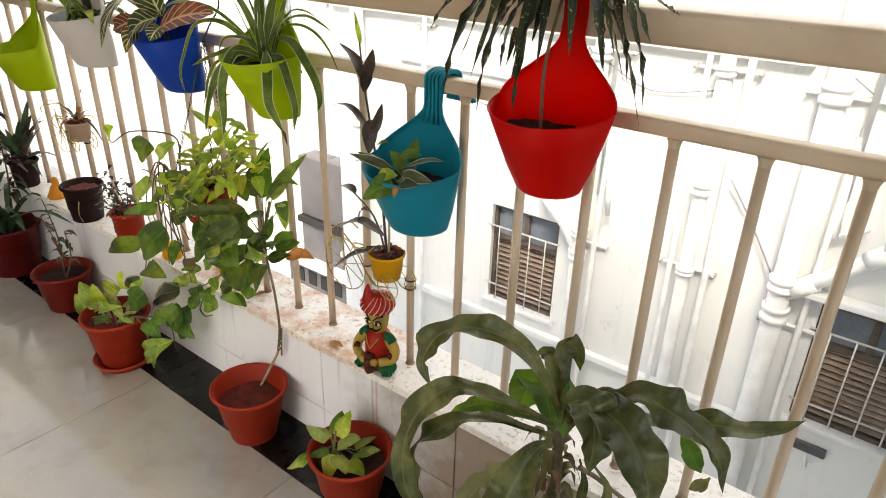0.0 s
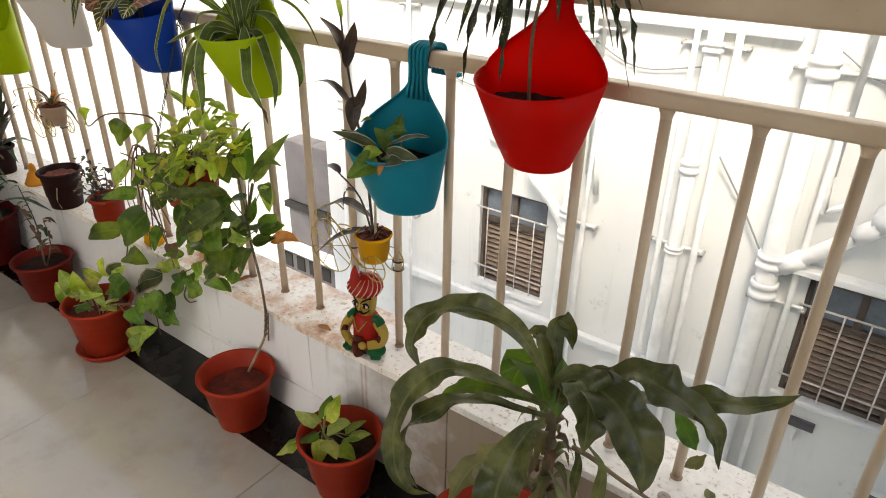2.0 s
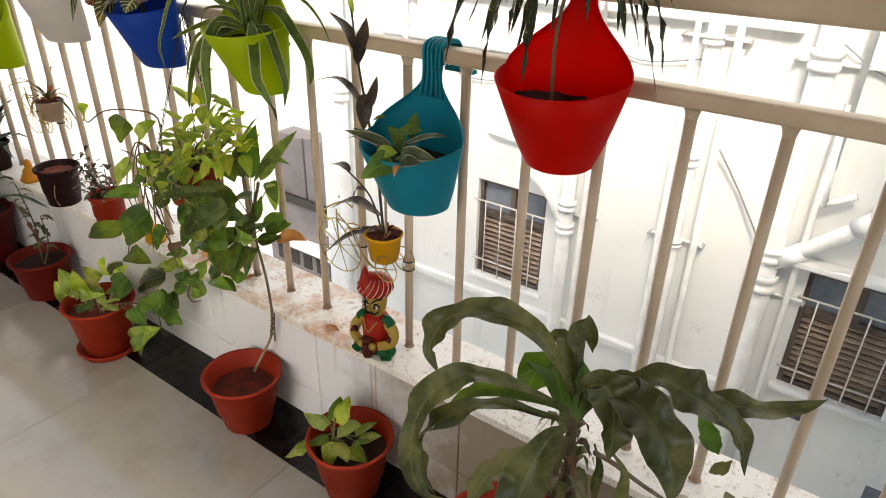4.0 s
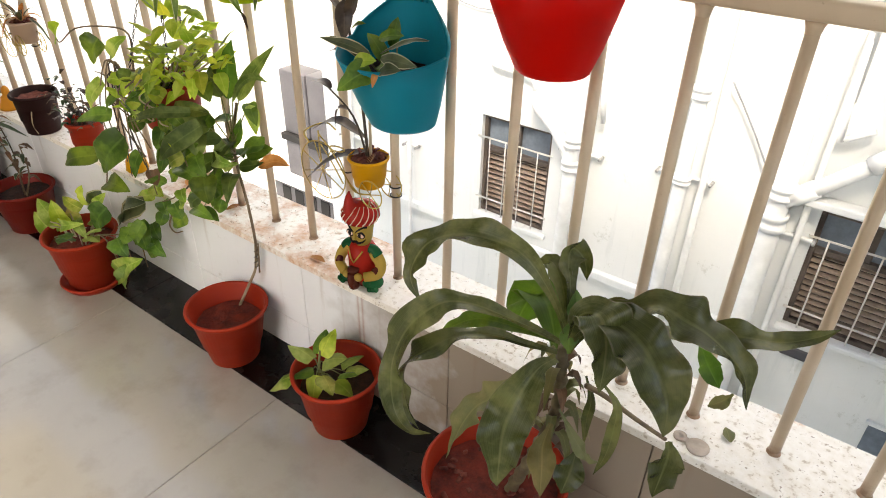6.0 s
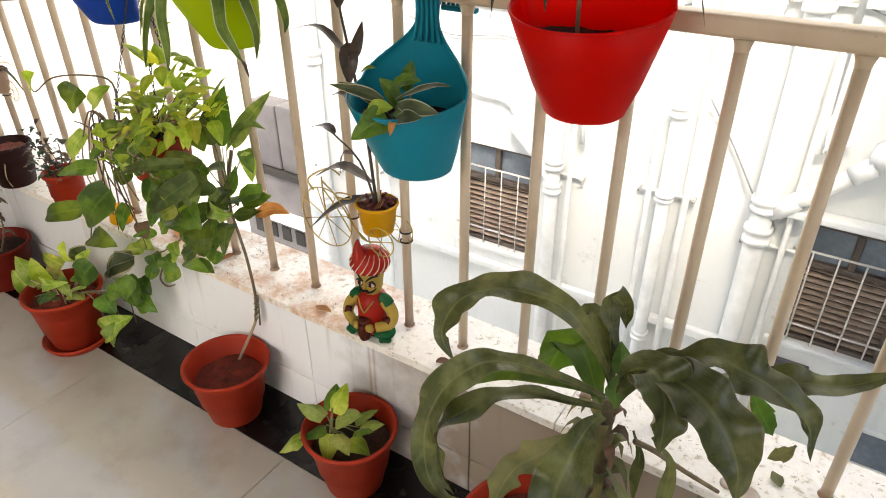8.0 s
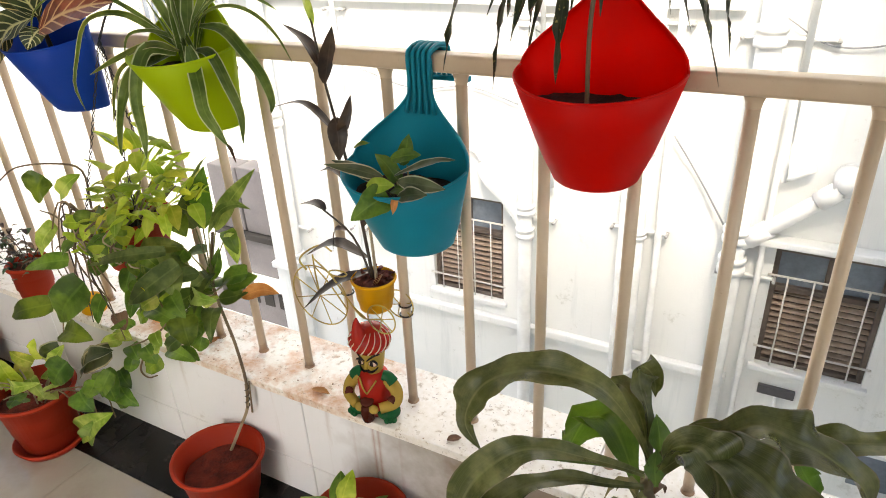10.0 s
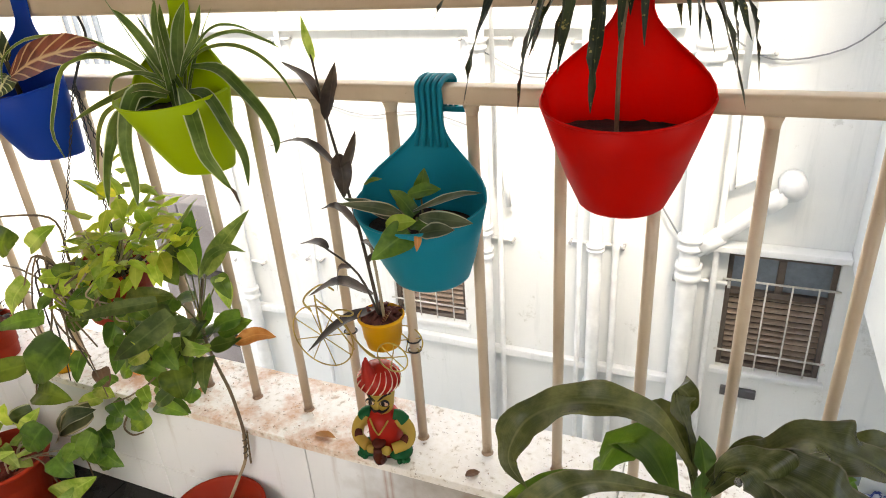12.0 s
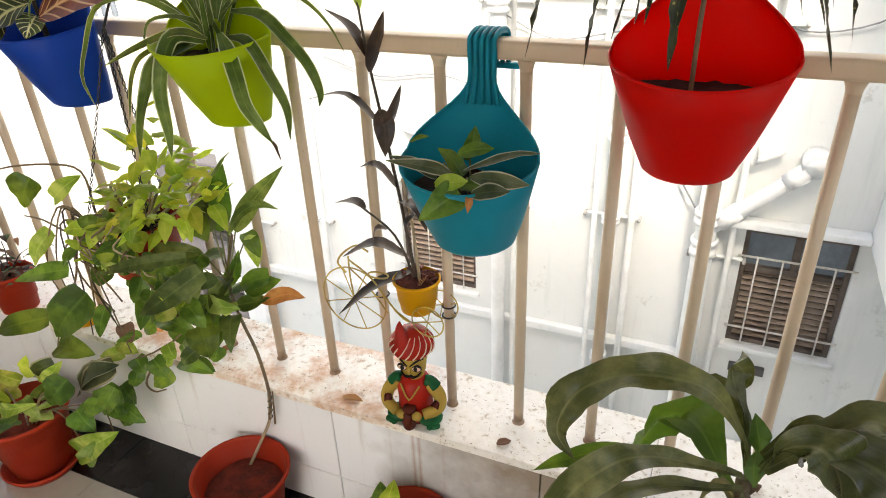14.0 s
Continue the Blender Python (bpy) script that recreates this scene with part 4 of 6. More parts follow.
# thin dry shrub in a small pot
A = Vector((-2.195, 0.778, 0.0))
plant = potted(A, 0.094, 0.064, 0.138, DEEPRED, SOIL, "deep red plastic pot with a thin nearly bare shrub", 0.80)
rnd = random.Random(5)
for j, (dx, dy, h) in enumerate(((-0.05, 0.01, 0.26), (-0.02, -0.02, 0.22), (0.02, 0.02, 0.17))):
    b = A + Vector((0.01 * j, 0.0, 0.11))
    e = b + Vector((dx, dy, h))
    mid = b.lerp(e, 0.5) + Vector((0.015, 0.01, 0))
    stalk(plant, [b, mid, e], 0.003, 0.0014, VINE if j else DARKSTEM)
    for i in range(9):
        s = 0.35 + 0.65 * i / 8
        q = b.lerp(mid, s * 2) if s < 0.5 else mid.lerp(e, 2 * s - 1)
        az = rnd.uniform(0, 360)
        leaf(plant, G_DRY if i % 3 else G_SILVER, arc(q, az, rnd.uniform(0.025, 0.05), 0.3, 0.7, 3), rnd.uniform(0.011, 0.019), n=4, across=2, seed=i)

# maroon pot with long strap leaves
M = Vector((-2.60, 0.775, 0.0))
plant = potted(M, 0.112, 0.08, 0.185, MAROON, SOIL, "dark maroon pot with long arching strap leaves", 0.85)
rnd = random.Random(8)
for i in range(13):
    az = rnd.uniform(-80, 260)
    L = rnd.uniform(0.22, 0.36)
    leaf(plant, G_ALOE, arc(M + Vector((rnd.uniform(-0.02, 0.02), rnd.uniform(-0.02, 0.02), 0.15)), az, L * 0.62, rnd.uniform(1.3, 2.2), rnd.uniform(0.9, 1.8)), rnd.uniform(0.022, 0.034), shape=STRAP, n=9, fold=0.4, seed=i)
leaf(plant, G_ALOE, [M + Vector((0.03, 0.0, 0.15)), M + Vector((0.12, 0.0, 0.24)), M + Vector((0.30, 0.03, 0.305)), M + Vector((0.46, 0.05, 0.30))], 0.026, shape=STRAP, n=10, fold=0.4)
stalk(plant, [M + Vector((-0.02, 0.02, 0.15)), M + Vector((0.0, 0.05, 0.36)), M + Vector((-0.02, 0.06, 0.58))], 0.004, 0.002, DARKSTEM)
for i in range(30):
    s = rnd.uniform(0.3, 1)
    leaf(plant, G_DARK if i % 2 else G_ALOE, arc(M + Vector((-0.01, 0.055, 0.15 + 0.43 * s)), rnd.uniform(0, 360), rnd.uniform(0.05, 0.09), 0.4, 0.9, 3), rnd.uniform(0.014, 0.024), n=5, across=2, seed=i)

# the large corn plant
D = Vector((-0.423, 0.730, 0.0))
drac = potted(D, 0.124, 0.088, 0.20, TERRA, REDSOIL, "big terracotta pot with a broad-leaved corn plant, lower leaves drying", 0.80)
bm = bmesh.new()
tube(bm, [(-0.40, 0.745, 0.15), (-0.365, 0.748, 0.27), (-0.342, 0.752, 0.38), (-0.350, 0.762, 0.49)], 0.0105, 0.0085, 14, 36)
for k, v in enumerate(bm.verts):
    if (k // 14) % 3 == 0:
        c = Vector((-0.36, 0.75, v.co.z))
        v.co += (v.co - c).normalized() * 0.0028
part("trunk", bm, BARK, drac, "ringed brown trunk")
for i in range(26):
    z = 0.30 + 0.007 * i
    az = 137.5 * i
    leaf(drac, G_DRACDRY if i % 3 else G_DRY, arc((-0.348 + 0.012 * math.cos(radians(az)), 0.751 + 0.012 * math.sin(radians(az)), z), az, 0.030 + 0.014 * (i % 3), 2.1, 2.6, 5), 0.017, shape=STRAP, n=4, across=2, name="leaf_scar", seed=i)
rnd = random.Random(31)
for i in range(34):
    a, rr = rnd.uniform(0, 6.283), 0.095 * math.sqrt(rnd.random())
    bm = bmesh.new()
    box(bm, -rnd.uniform(0.004, 0.009), -0.004, -0.002, rnd.uniform(0.004, 0.009), 0.004, 0.002, 0.0008, 1)
    bmesh.ops.transform(bm, verts=bm.verts, matrix=Matrix.LocRotScale(D + Vector((rr * math.cos(a), rr * math.sin(a), 0.163)), Euler((rnd.uniform(-0.5, 0.5), rnd.uniform(-0.5, 0.5), a * 3)), None))
    part("chip", bm, CHIPS, drac)
def corn_leaf(w, face, wave, pts, mat=None, twist=0.0, name="leaf", shape=CORN):
    """A strap leaf with rippled edges; face is where its upper side looks."""
    leaf(drac, mat or G_DRAC, pts, w, name=name, shape=shape, n=44 if len(pts) > 4 else 22, across=8, fold=0.34, wave=1.15 * wave, waves=2.7, face=face, twist=twist, seed=int(abs(pts[-1][0]) * 9000) + len(pts))


OPEN = Vector((0.25, -0.67, 0.63))     # the open side, from where the light of the room comes
corn_leaf(0.048, (0.20, -0.42, 0.80), 0.50, [(-0.349, 0.760, 0.521), (-0.369, 0.745, 0.582), (-0.408, 0.730, 0.638), (-0.456, 0.720, 0.650), (-0.500, 0.710, 0.646), (-0.540, 0.700, 0.623), (-0.560, 0.690, 0.588), (-0.561, 0.682, 0.559), (-0.537, 0.675, 0.535)], twist=0.5)
corn_leaf(0.043, (0.05, -0.45, 0.80), 0.60, [(-0.352, 0.755, 0.503), (-0.385, 0.728, 0.530), (-0.421, 0.700, 0.554), (-0.455, 0.680, 0.568), (-0.488, 0.660, 0.566), (-0.527, 0.647, 0.523), (-0.549, 0.635, 0.472), (-0.556, 0.627, 0.418), (-0.545, 0.620, 0.358), (-0.515, 0.617, 0.335), (-0.472, 0.615, 0.360)], twist=-0.6)
corn_leaf(0.037, (-0.10, -0.40, 0.85), 0.60, [(-0.350, 0.745, 0.493), (-0.389, 0.722, 0.503), (-0.433, 0.700, 0.511), (-0.478, 0.680, 0.498), (-0.519, 0.660, 0.462), (-0.546, 0.653, 0.427), (-0.548, 0.645, 0.383), (-0.535, 0.643, 0.338), (-0.514, 0.640, 0.319)], twist=0.7)
corn_leaf(0.066, (0.35, -0.60, 0.55), 0.45, [(-0.347, 0.735, 0.491), (-0.352, 0.693, 0.498), (-0.358, 0.657, 0.471), (-0.362, 0.633, 0.428), (-0.359, 0.623, 0.376), (-0.358, 0.620, 0.326)], twist=0.3)
corn_leaf(0.046, (0.10, -0.40, 0.80), 0.50, [(-0.349, 0.745, 0.449), (-0.384, 0.727, 0.429), (-0.419, 0.709, 0.394), (-0.444, 0.690, 0.370), (-0.458, 0.670, 0.330), (-0.469, 0.650, 0.272)], mat=G_DRACDRY, twist=0.9)
corn_leaf(0.061, (0.45, -0.50, 0.60), 0.45, [(-0.337, 0.750, 0.523), (-0.323, 0.734, 0.577), (-0.293, 0.718, 0.604), (-0.273, 0.704, 0.588), (-0.264, 0.692, 0.555), (-0.260, 0.680, 0.521)], twist=-0.3)
corn_leaf(0.069, (0.35, -0.45, 0.75), 0.45, [(-0.333, 0.750, 0.525), (-0.297, 0.733, 0.587), (-0.258, 0.717, 0.602), (-0.223, 0.700, 0.598), (-0.194, 0.690, 0.571), (-0.177, 0.680, 0.544), (-0.172, 0.670, 0.512)], twist=0.4)
corn_leaf(0.057, (0.15, -0.42, 0.85), 0.50, [(-0.342, 0.765, 0.520), (-0.311, 0.771, 0.571), (-0.276, 0.778, 0.579), (-0.242, 0.784, 0.603), (-0.205, 0.790, 0.592), (-0.176, 0.794, 0.582), (-0.144, 0.798, 0.560), (-0.121, 0.801, 0.533), (-0.108, 0.805, 0.484)], twist=-0.5)
corn_leaf(0.036, (0.00, -0.20, 0.95), 0.60, [(-0.347, 0.770, 0.507), (-0.294, 0.796, 0.524), (-0.245, 0.821, 0.533), (-0.197, 0.847, 0.537), (-0.149, 0.868, 0.543), (-0.101, 0.884, 0.548), (-0.068, 0.899, 0.563), (-0.045, 0.915, 0.578)], twist=0.8)
corn_leaf(0.038, (0.75, -0.50, 0.25), 0.50, [(-0.352, 0.770, 0.525), (-0.363, 0.790, 0.569), (-0.381, 0.810, 0.599), (-0.383, 0.826, 0.611), (-0.369, 0.838, 0.591), (-0.365, 0.850, 0.549)], twist=0.9)
corn_leaf(0.027, OPEN, 0.15, [(-0.338, 0.765, 0.529), (-0.343, 0.775, 0.549), (-0.352, 0.785, 0.577)], mat=G_YOUNG)
corn_leaf(0.027, OPEN, 0.15, [(-0.337, 0.755, 0.490), (-0.342, 0.760, 0.514), (-0.343, 0.765, 0.541)], mat=G_YOUNG)
corn_leaf(0.029, OPEN, 0.30, [(-0.367, 0.770, 0.487), (-0.435, 0.790, 0.463), (-0.521, 0.810, 0.426), (-0.584, 0.830, 0.367), (-0.635, 0.850, 0.305)], mat=G_BACKLIT, twist=0.4)
corn_leaf(0.041, OPEN + Vector((0.2, 0, -0.2)), 0.35, [(-0.168, 0.690, 0.489), (-0.164, 0.690, 0.467), (-0.165, 0.690, 0.430), (-0.168, 0.690, 0.383)], twist=0.3, name="torn_leaf_end")
corn_leaf(0.020, OPEN, 0.40, [(-0.328, 0.730, 0.407), (-0.297, 0.720, 0.381), (-0.270, 0.710, 0.369), (-0.248, 0.700, 0.382)], mat=G_DRACDRY, twist=1.6)
corn_leaf(0.041, OPEN, 0.30, [(-0.329, 0.710, 0.395), (-0.329, 0.693, 0.363), (-0.319, 0.677, 0.339), (-0.308, 0.660, 0.301)], mat=G_DRACDRY, twist=0.3)
corn_leaf(0.020, OPEN, 0.30, [(-0.285, 0.760, 0.463), (-0.257, 0.755, 0.441), (-0.252, 0.750, 0.398), (-0.254, 0.745, 0.348), (-0.264, 0.740, 0.303)], twist=0.5)
corn_leaf(0.016, OPEN, 0.30, [(-0.312, 0.770, 0.451), (-0.296, 0.763, 0.419), (-0.295, 0.757, 0.383), (-0.290, 0.750, 0.338)], twist=0.4)
corn_leaf(0.045, OPEN, 0.30, [(-0.292, 0.730, 0.348), (-0.290, 0.715, 0.316), (-0.293, 0.700, 0.278)], twist=0.2)
corn_leaf(0.034, (0.75, -0.50, 0.25), 0.3, [(-0.346, 0.762, 0.49), (-0.366, 0.780, 0.56), (-0.398, 0.800, 0.592), (-0.43, 0.812, 0.578)], twist=0.5)
corn_leaf(0.030, (0.30, -0.60, 0.60), 0.3, [(-0.338, 0.760, 0.49), (-0.318, 0.772, 0.545), (-0.290, 0.790, 0.572), (-0.258, 0.805, 0.560)], twist=-0.4)
corn_leaf(0.092, (0.62, -0.55, 0.40), 0.22, [(-0.36, 0.775, 0.455), (-0.41, 0.82, 0.505), (-0.455, 0.855, 0.475), (-0.49, 0.865, 0.375)], mat=G_BACKLIT)
corn_leaf(0.031, OPEN, 0.3, [(-0.196, 0.860, 0.522), (-0.182, 0.863, 0.491), (-0.167, 0.867, 0.465), (-0.153, 0.870, 0.444)], mat=G_BACKLIT, name="leaf")
corn_leaf(0.019, OPEN, 0.3, [(-0.128, 0.800, 0.505), (-0.137, 0.800, 0.487), (-0.152, 0.800, 0.467)], mat=G_DRACDRY, name="torn_leaf_end")
stalk(drac, [(-0.304, 0.755, 0.449), (-0.281, 0.777, 0.424), (-0.240, 0.798, 0.389), (-0.194, 0.820, 0.355)], 0.0045, 0.003, VINE, "dry_stalk")

# ---------- pots hung on the railing ----------
def hung_pot(x, z_bot, mat, label, hook_z, r=0.098, r_bot=0.060, h=0.12, cy=0.873, soil=True, ribs=False, fill=0.72, lean=0.027, name="hanging_planter"):
    """A cup, flattened at the back, which rises to a strap that hooks over a rail. Front faces -y."""
    yb = RAIL_Y - (0.043 if hook_z > 1.0 else 0.021)
    deep = yb - cy
    squash = lambda s: s * deep / r if s > 0 else s
    t = thing(name, (x, cy, z_bot), label, "planter", "pots hung on the railing")
    bm = bmesh.new()
    n = 48
    rows = [(r_bot - 0.008, 0.0), (r_bot - 0.005, 0.0006), (r_bot - 0.001, 0.004), (r_bot + 0.001, 0.009), (r_bot + (r - r_bot) * 0.33, h * 0.33), (r_bot + (r - r_bot) * 0.66, h * 0.66), (r, h)]
    rings = []
    for rr, zz in rows:
        ring = []
        for i in range(n):
            a = 2 * math.pi * i / n
            back = max(0.0, math.sin(a))
            lift = 0.030 * (zz / h) ** 2 * (1 + math.sin(a)) / 2
            y = cy + rr * squash(math.sin(a)) + (r - rr) * 0.25 * back + lean * (1 - zz / h)
            ring.append(bm.verts.new((x + rr * math.cos(a), min(y, yb), z_bot + zz + lift)))
        rings.append(ring)
    bm.faces.new(rings[0][::-1])
    for a, b in zip(rings, rings[1:]):
        for i in range(n):
            bm.faces.new((a[i], a[(i + 1) % n], b[(i + 1) % n], b[i]))
    top = [rings[-1][i] for i in range(0, n // 2 + 1)]
    neck, rise = 0.019, 0.082
    m = len(top) - 1
    zt = z_bot + h + 0.030
    steps = 10
    prev = top
    for k in range(1, steps + 1):
        s = k / steps
        f = 0.5 + 0.5 * math.cos(math.pi * s ** 0.9)
        w = neck + (r - neck) * f ** 1.05
        d = 0.003 + (deep - 0.003) * (1 - s) ** 1.6
        row = []
        for i in range(m + 1):
            ph = math.pi / 2 - math.pi * i / m
            edge = 0.015 * (1 - s) ** 2 * (1 - abs(math.cos(ph)))
            row.append(bm.verts.new((x + w * math.sin(ph), yb - d * (1 - math.cos(ph)), zt + rise * s - edge)))
        for i in range(m):
            bm.faces.new((prev[i], prev[i + 1], row[i + 1], row[i]))
        prev = row
    zs = [zt + rise]
    path = [(yb, (zt + rise + hook_z) / 2), (yb - 0.001, hook_z), (yb + 0.005, hook_z + 0.004), (yb + 0.024, hook_z + 0.008), (yb + 0.046, hook_z + 0.004), (yb + 0.052, hook_z), (yb + 0.052, hook_z - 0.03)]
    if hook_z > 1.0:
        path = [(yb, (zt + rise + hook_z) / 2), (yb - 0.001, hook_z), (yb + 0.006, hook_z + 0.010), (yb + 0.04, hook_z + 0.013), (yb + 0.076, hook_z + 0.010), (yb + 0.083, hook_z - 0.004), (yb + 0.083, hook_z - 0.035)]
    for y, z in path:
        row = [bm.verts.new((x + neck * math.sin(math.pi / 2 - math.pi * i / m), y, z)) for i in range(m + 1)]
        for i in range(m):
            bm.faces.new((prev[i], prev[i + 1], row[i + 1], row[i]))
        prev = row
    bmesh.ops.recalc_face_normals(bm, faces=bm.faces)
    cup = part("cup", bm, mat, t)
    mod = cup.modifiers.new("thickness", "SOLIDIFY")
    mod.thickness, mod.offset = 0.0028, 0
    bm = bmesh.new()
    tube(bm, [rings_pt for rings_pt in [(x + r * math.cos(2 * math.pi * i / 40), cy + r * squash(math.sin(2 * math.pi * i / 40)), z_bot + h + 0.030 * (1 + math.sin(2 * math.pi * i / 40)) / 2) for i in range(20, 41)]], 0.0018, sides=6, n=40)
    part("rim", bm, mat, t)
    if ribs:
        for k in range(5):
            rx = x + neck * (k - 2) / 2.2
            bm = bmesh.new()
            tube(bm, [(x + (rx - x) * 1.35, yb - 0.006, zt + 0.045), (rx, yb - 0.004, zt + rise), (rx, yb - 0.004, hook_z - 0.004), (rx, yb + 0.002, hook_z + 0.006), (rx, yb + 0.024, hook_z + 0.011), (rx, yb + 0.048, hook_z + 0.006), (rx, yb + 0.055, hook_z - 0.01), (rx, yb + 0.053, hook_z - 0.040)], 0.0034, sides=6, n=30)
            part("rib", bm, mat, t)
        bm = bmesh.new()
        box(bm, x - 0.010, yb + 0.046, hook_z - 0.046, x + 0.052, yb + 0.058, hook_z - 0.038, 0.002)
        part("hook_tab", bm, mat, t)
    if soil:
        rs = r_bot + (r - r_bot) * fill - 0.006 - 0.5 * lean * (1 - fill)
        bm = soil_disc(rs, 0, int(abs(x) * 991), 0.003)
        for v in bm.verts:
            v.co.y = min(v.co.y, deep - 0.006)
        bmesh.ops.translate(bm, verts=bm.verts, vec=(x, cy + 0.5 * lean * (1 - fill), z_bot + h * fill))
        part("soil", bm, SOIL, t)
    return t, Vector((x, cy, z_bot + h * fill))


UP, LOW = 1.112, 0.956
# red, with a spotted narrow-leaved dracaena
t, s = hung_pot(-0.474, 0.832, RED, "bright red plastic planter hooked over the handrail, with a narrow-leaved plant", UP, r=0.097, r_bot=0.052, h=0.120, fill=0.81, lean=0.010)
tip = Vector((-0.472, 0.868, 1.125))
stalk(t, [s + Vector((-0.005, -0.025, -0.004)), s + Vector((-0.004, -0.03, 0.10)), tip], 0.0028, 0.0024, VINE)
rnd = random.Random(21)
for i in range(30):
    az = i * 137.5 + rnd.uniform(-12, 12)
    L = rnd.uniform(0.14, 0.25)
    rise = rnd.uniform(0.15, 0.9)
    leaf(t, G_SPOT, arc(tip + Vector((0, 0, rnd.uniform(-0.03, 0.06))), az, L * 0.75, rise, rise + rnd.uniform(0.2, 1.2), 4), rnd.uniform(0.016, 0.023), n=18, across=2, shape=STRAP, wave=0.5, waves=5, fold=0.35, seed=i)


def hanging_blade(w, end, up=0.03):
    """A narrow leaf that bows over from the crown to its end."""
    e = Vector(end)
    d = Vector((e.x - tip.x, e.y - tip.y, 0))
    leaf(t, G_SPOT, [tip, tip + d * 0.45 + Vector((0, 0, up)), tip + d * 0.85 + Vector((0, 0, (e.z - tip.z) * 0.42)), e], w * 1.5, n=20, shape=STRAP, wave=0.5, waves=5, across=2, fold=0.35, seed=int(w * 1e4))


hanging_blade(0.016, (-0.664, 0.85, 0.958))
hanging_blade(0.014, (-0.598, 0.85, 0.934))
hanging_blade(0.013, (-0.338, 0.87, 0.986))
hanging_blade(0.012, (-0.312, 0.88, 1.105))
hanging_blade(0.010, (-0.709, 0.87, 1.048))
hanging_blade(0.017, (-0.540, 0.82, 1.005))
hanging_blade(0.015, (-0.575, 0.84, 1.015))
hanging_blade(0.016, (-0.500, 0.80, 0.965), 0.01)
hanging_blade(0.011, (-0.400, 0.86, 1.03))
hanging_blade(0.012, (-0.362, 0.86, 1.02))
# teal
t, s = hung_pot(-0.748, 0.683, TEAL, "teal plastic planter with a ribbed hook and silver-edged leaves", LOW, r=0.095, r_bot=0.058, h=0.116, cy=0.882, ribs=True, fill=0.80, lean=0.016)
face_leaf(t, G_SILVER, (-0.749, 0.820, 0.815), (-0.828, 0.795, 0.832), 0.018, LANCE)
face_leaf(t, G_SILVER, (-0.737, 0.830, 0.815), (-0.632, 0.815, 0.857), 0.014, LANCE)
face_leaf(t, G_SILVER, (-0.718, 0.810, 0.818), (-0.638, 0.795, 0.824), 0.022, LANCE)
face_leaf(t, G_POTH, (-0.730, 0.800, 0.800), (-0.775, 0.772, 0.766), 0.042)
face_leaf(t, G_NEON, (-0.763, 0.800, 0.806), (-0.718, 0.800, 0.816), 0.022, LANCE)
face_leaf(t, G_SILVER, (-0.714, 0.800, 0.799), (-0.658, 0.783, 0.818), 0.022, LANCE)
face_leaf(t, G_POTH, (-0.749, 0.870, 0.815), (-0.734, 0.870, 0.863), 0.022, LANCE)
face_leaf(t, G_POTH, (-0.747, 0.840, 0.835), (-0.698, 0.840, 0.847), 0.020, LANCE)
face_leaf(t, G_POTH, (-0.831, 0.870, 0.831), (-0.801, 0.870, 0.842), 0.008, LANCE)
face_leaf(t, G_SILVER, (-0.780, 0.840, 0.796), (-0.842, 0.830, 0.824), 0.017, LANCE)
face_leaf(t, G_POTH, (-0.745, 0.850, 0.800), (-0.780, 0.850, 0.835), 0.024)
face_leaf(t, G_POTH, (-0.735, 0.825, 0.800), (-0.700, 0.815, 0.800), 0.024)
face_leaf(t, G_DRYORANGE, (-0.716, 0.797, 0.800), (-0.712, 0.782, 0.782), 0.010, LANCE)
for dx, dy in ((0.0, 0.0), (-0.03, -0.02), (0.03, -0.03), (-0.015, -0.06), (0.02, -0.06)):
    stalk(t, [s + Vector((dx * 0.4, dy * 0.5, -0.004)), s + Vector((dx, dy, 0.035))], 0.0018, 0.0013, STEM, "petiole", 5)
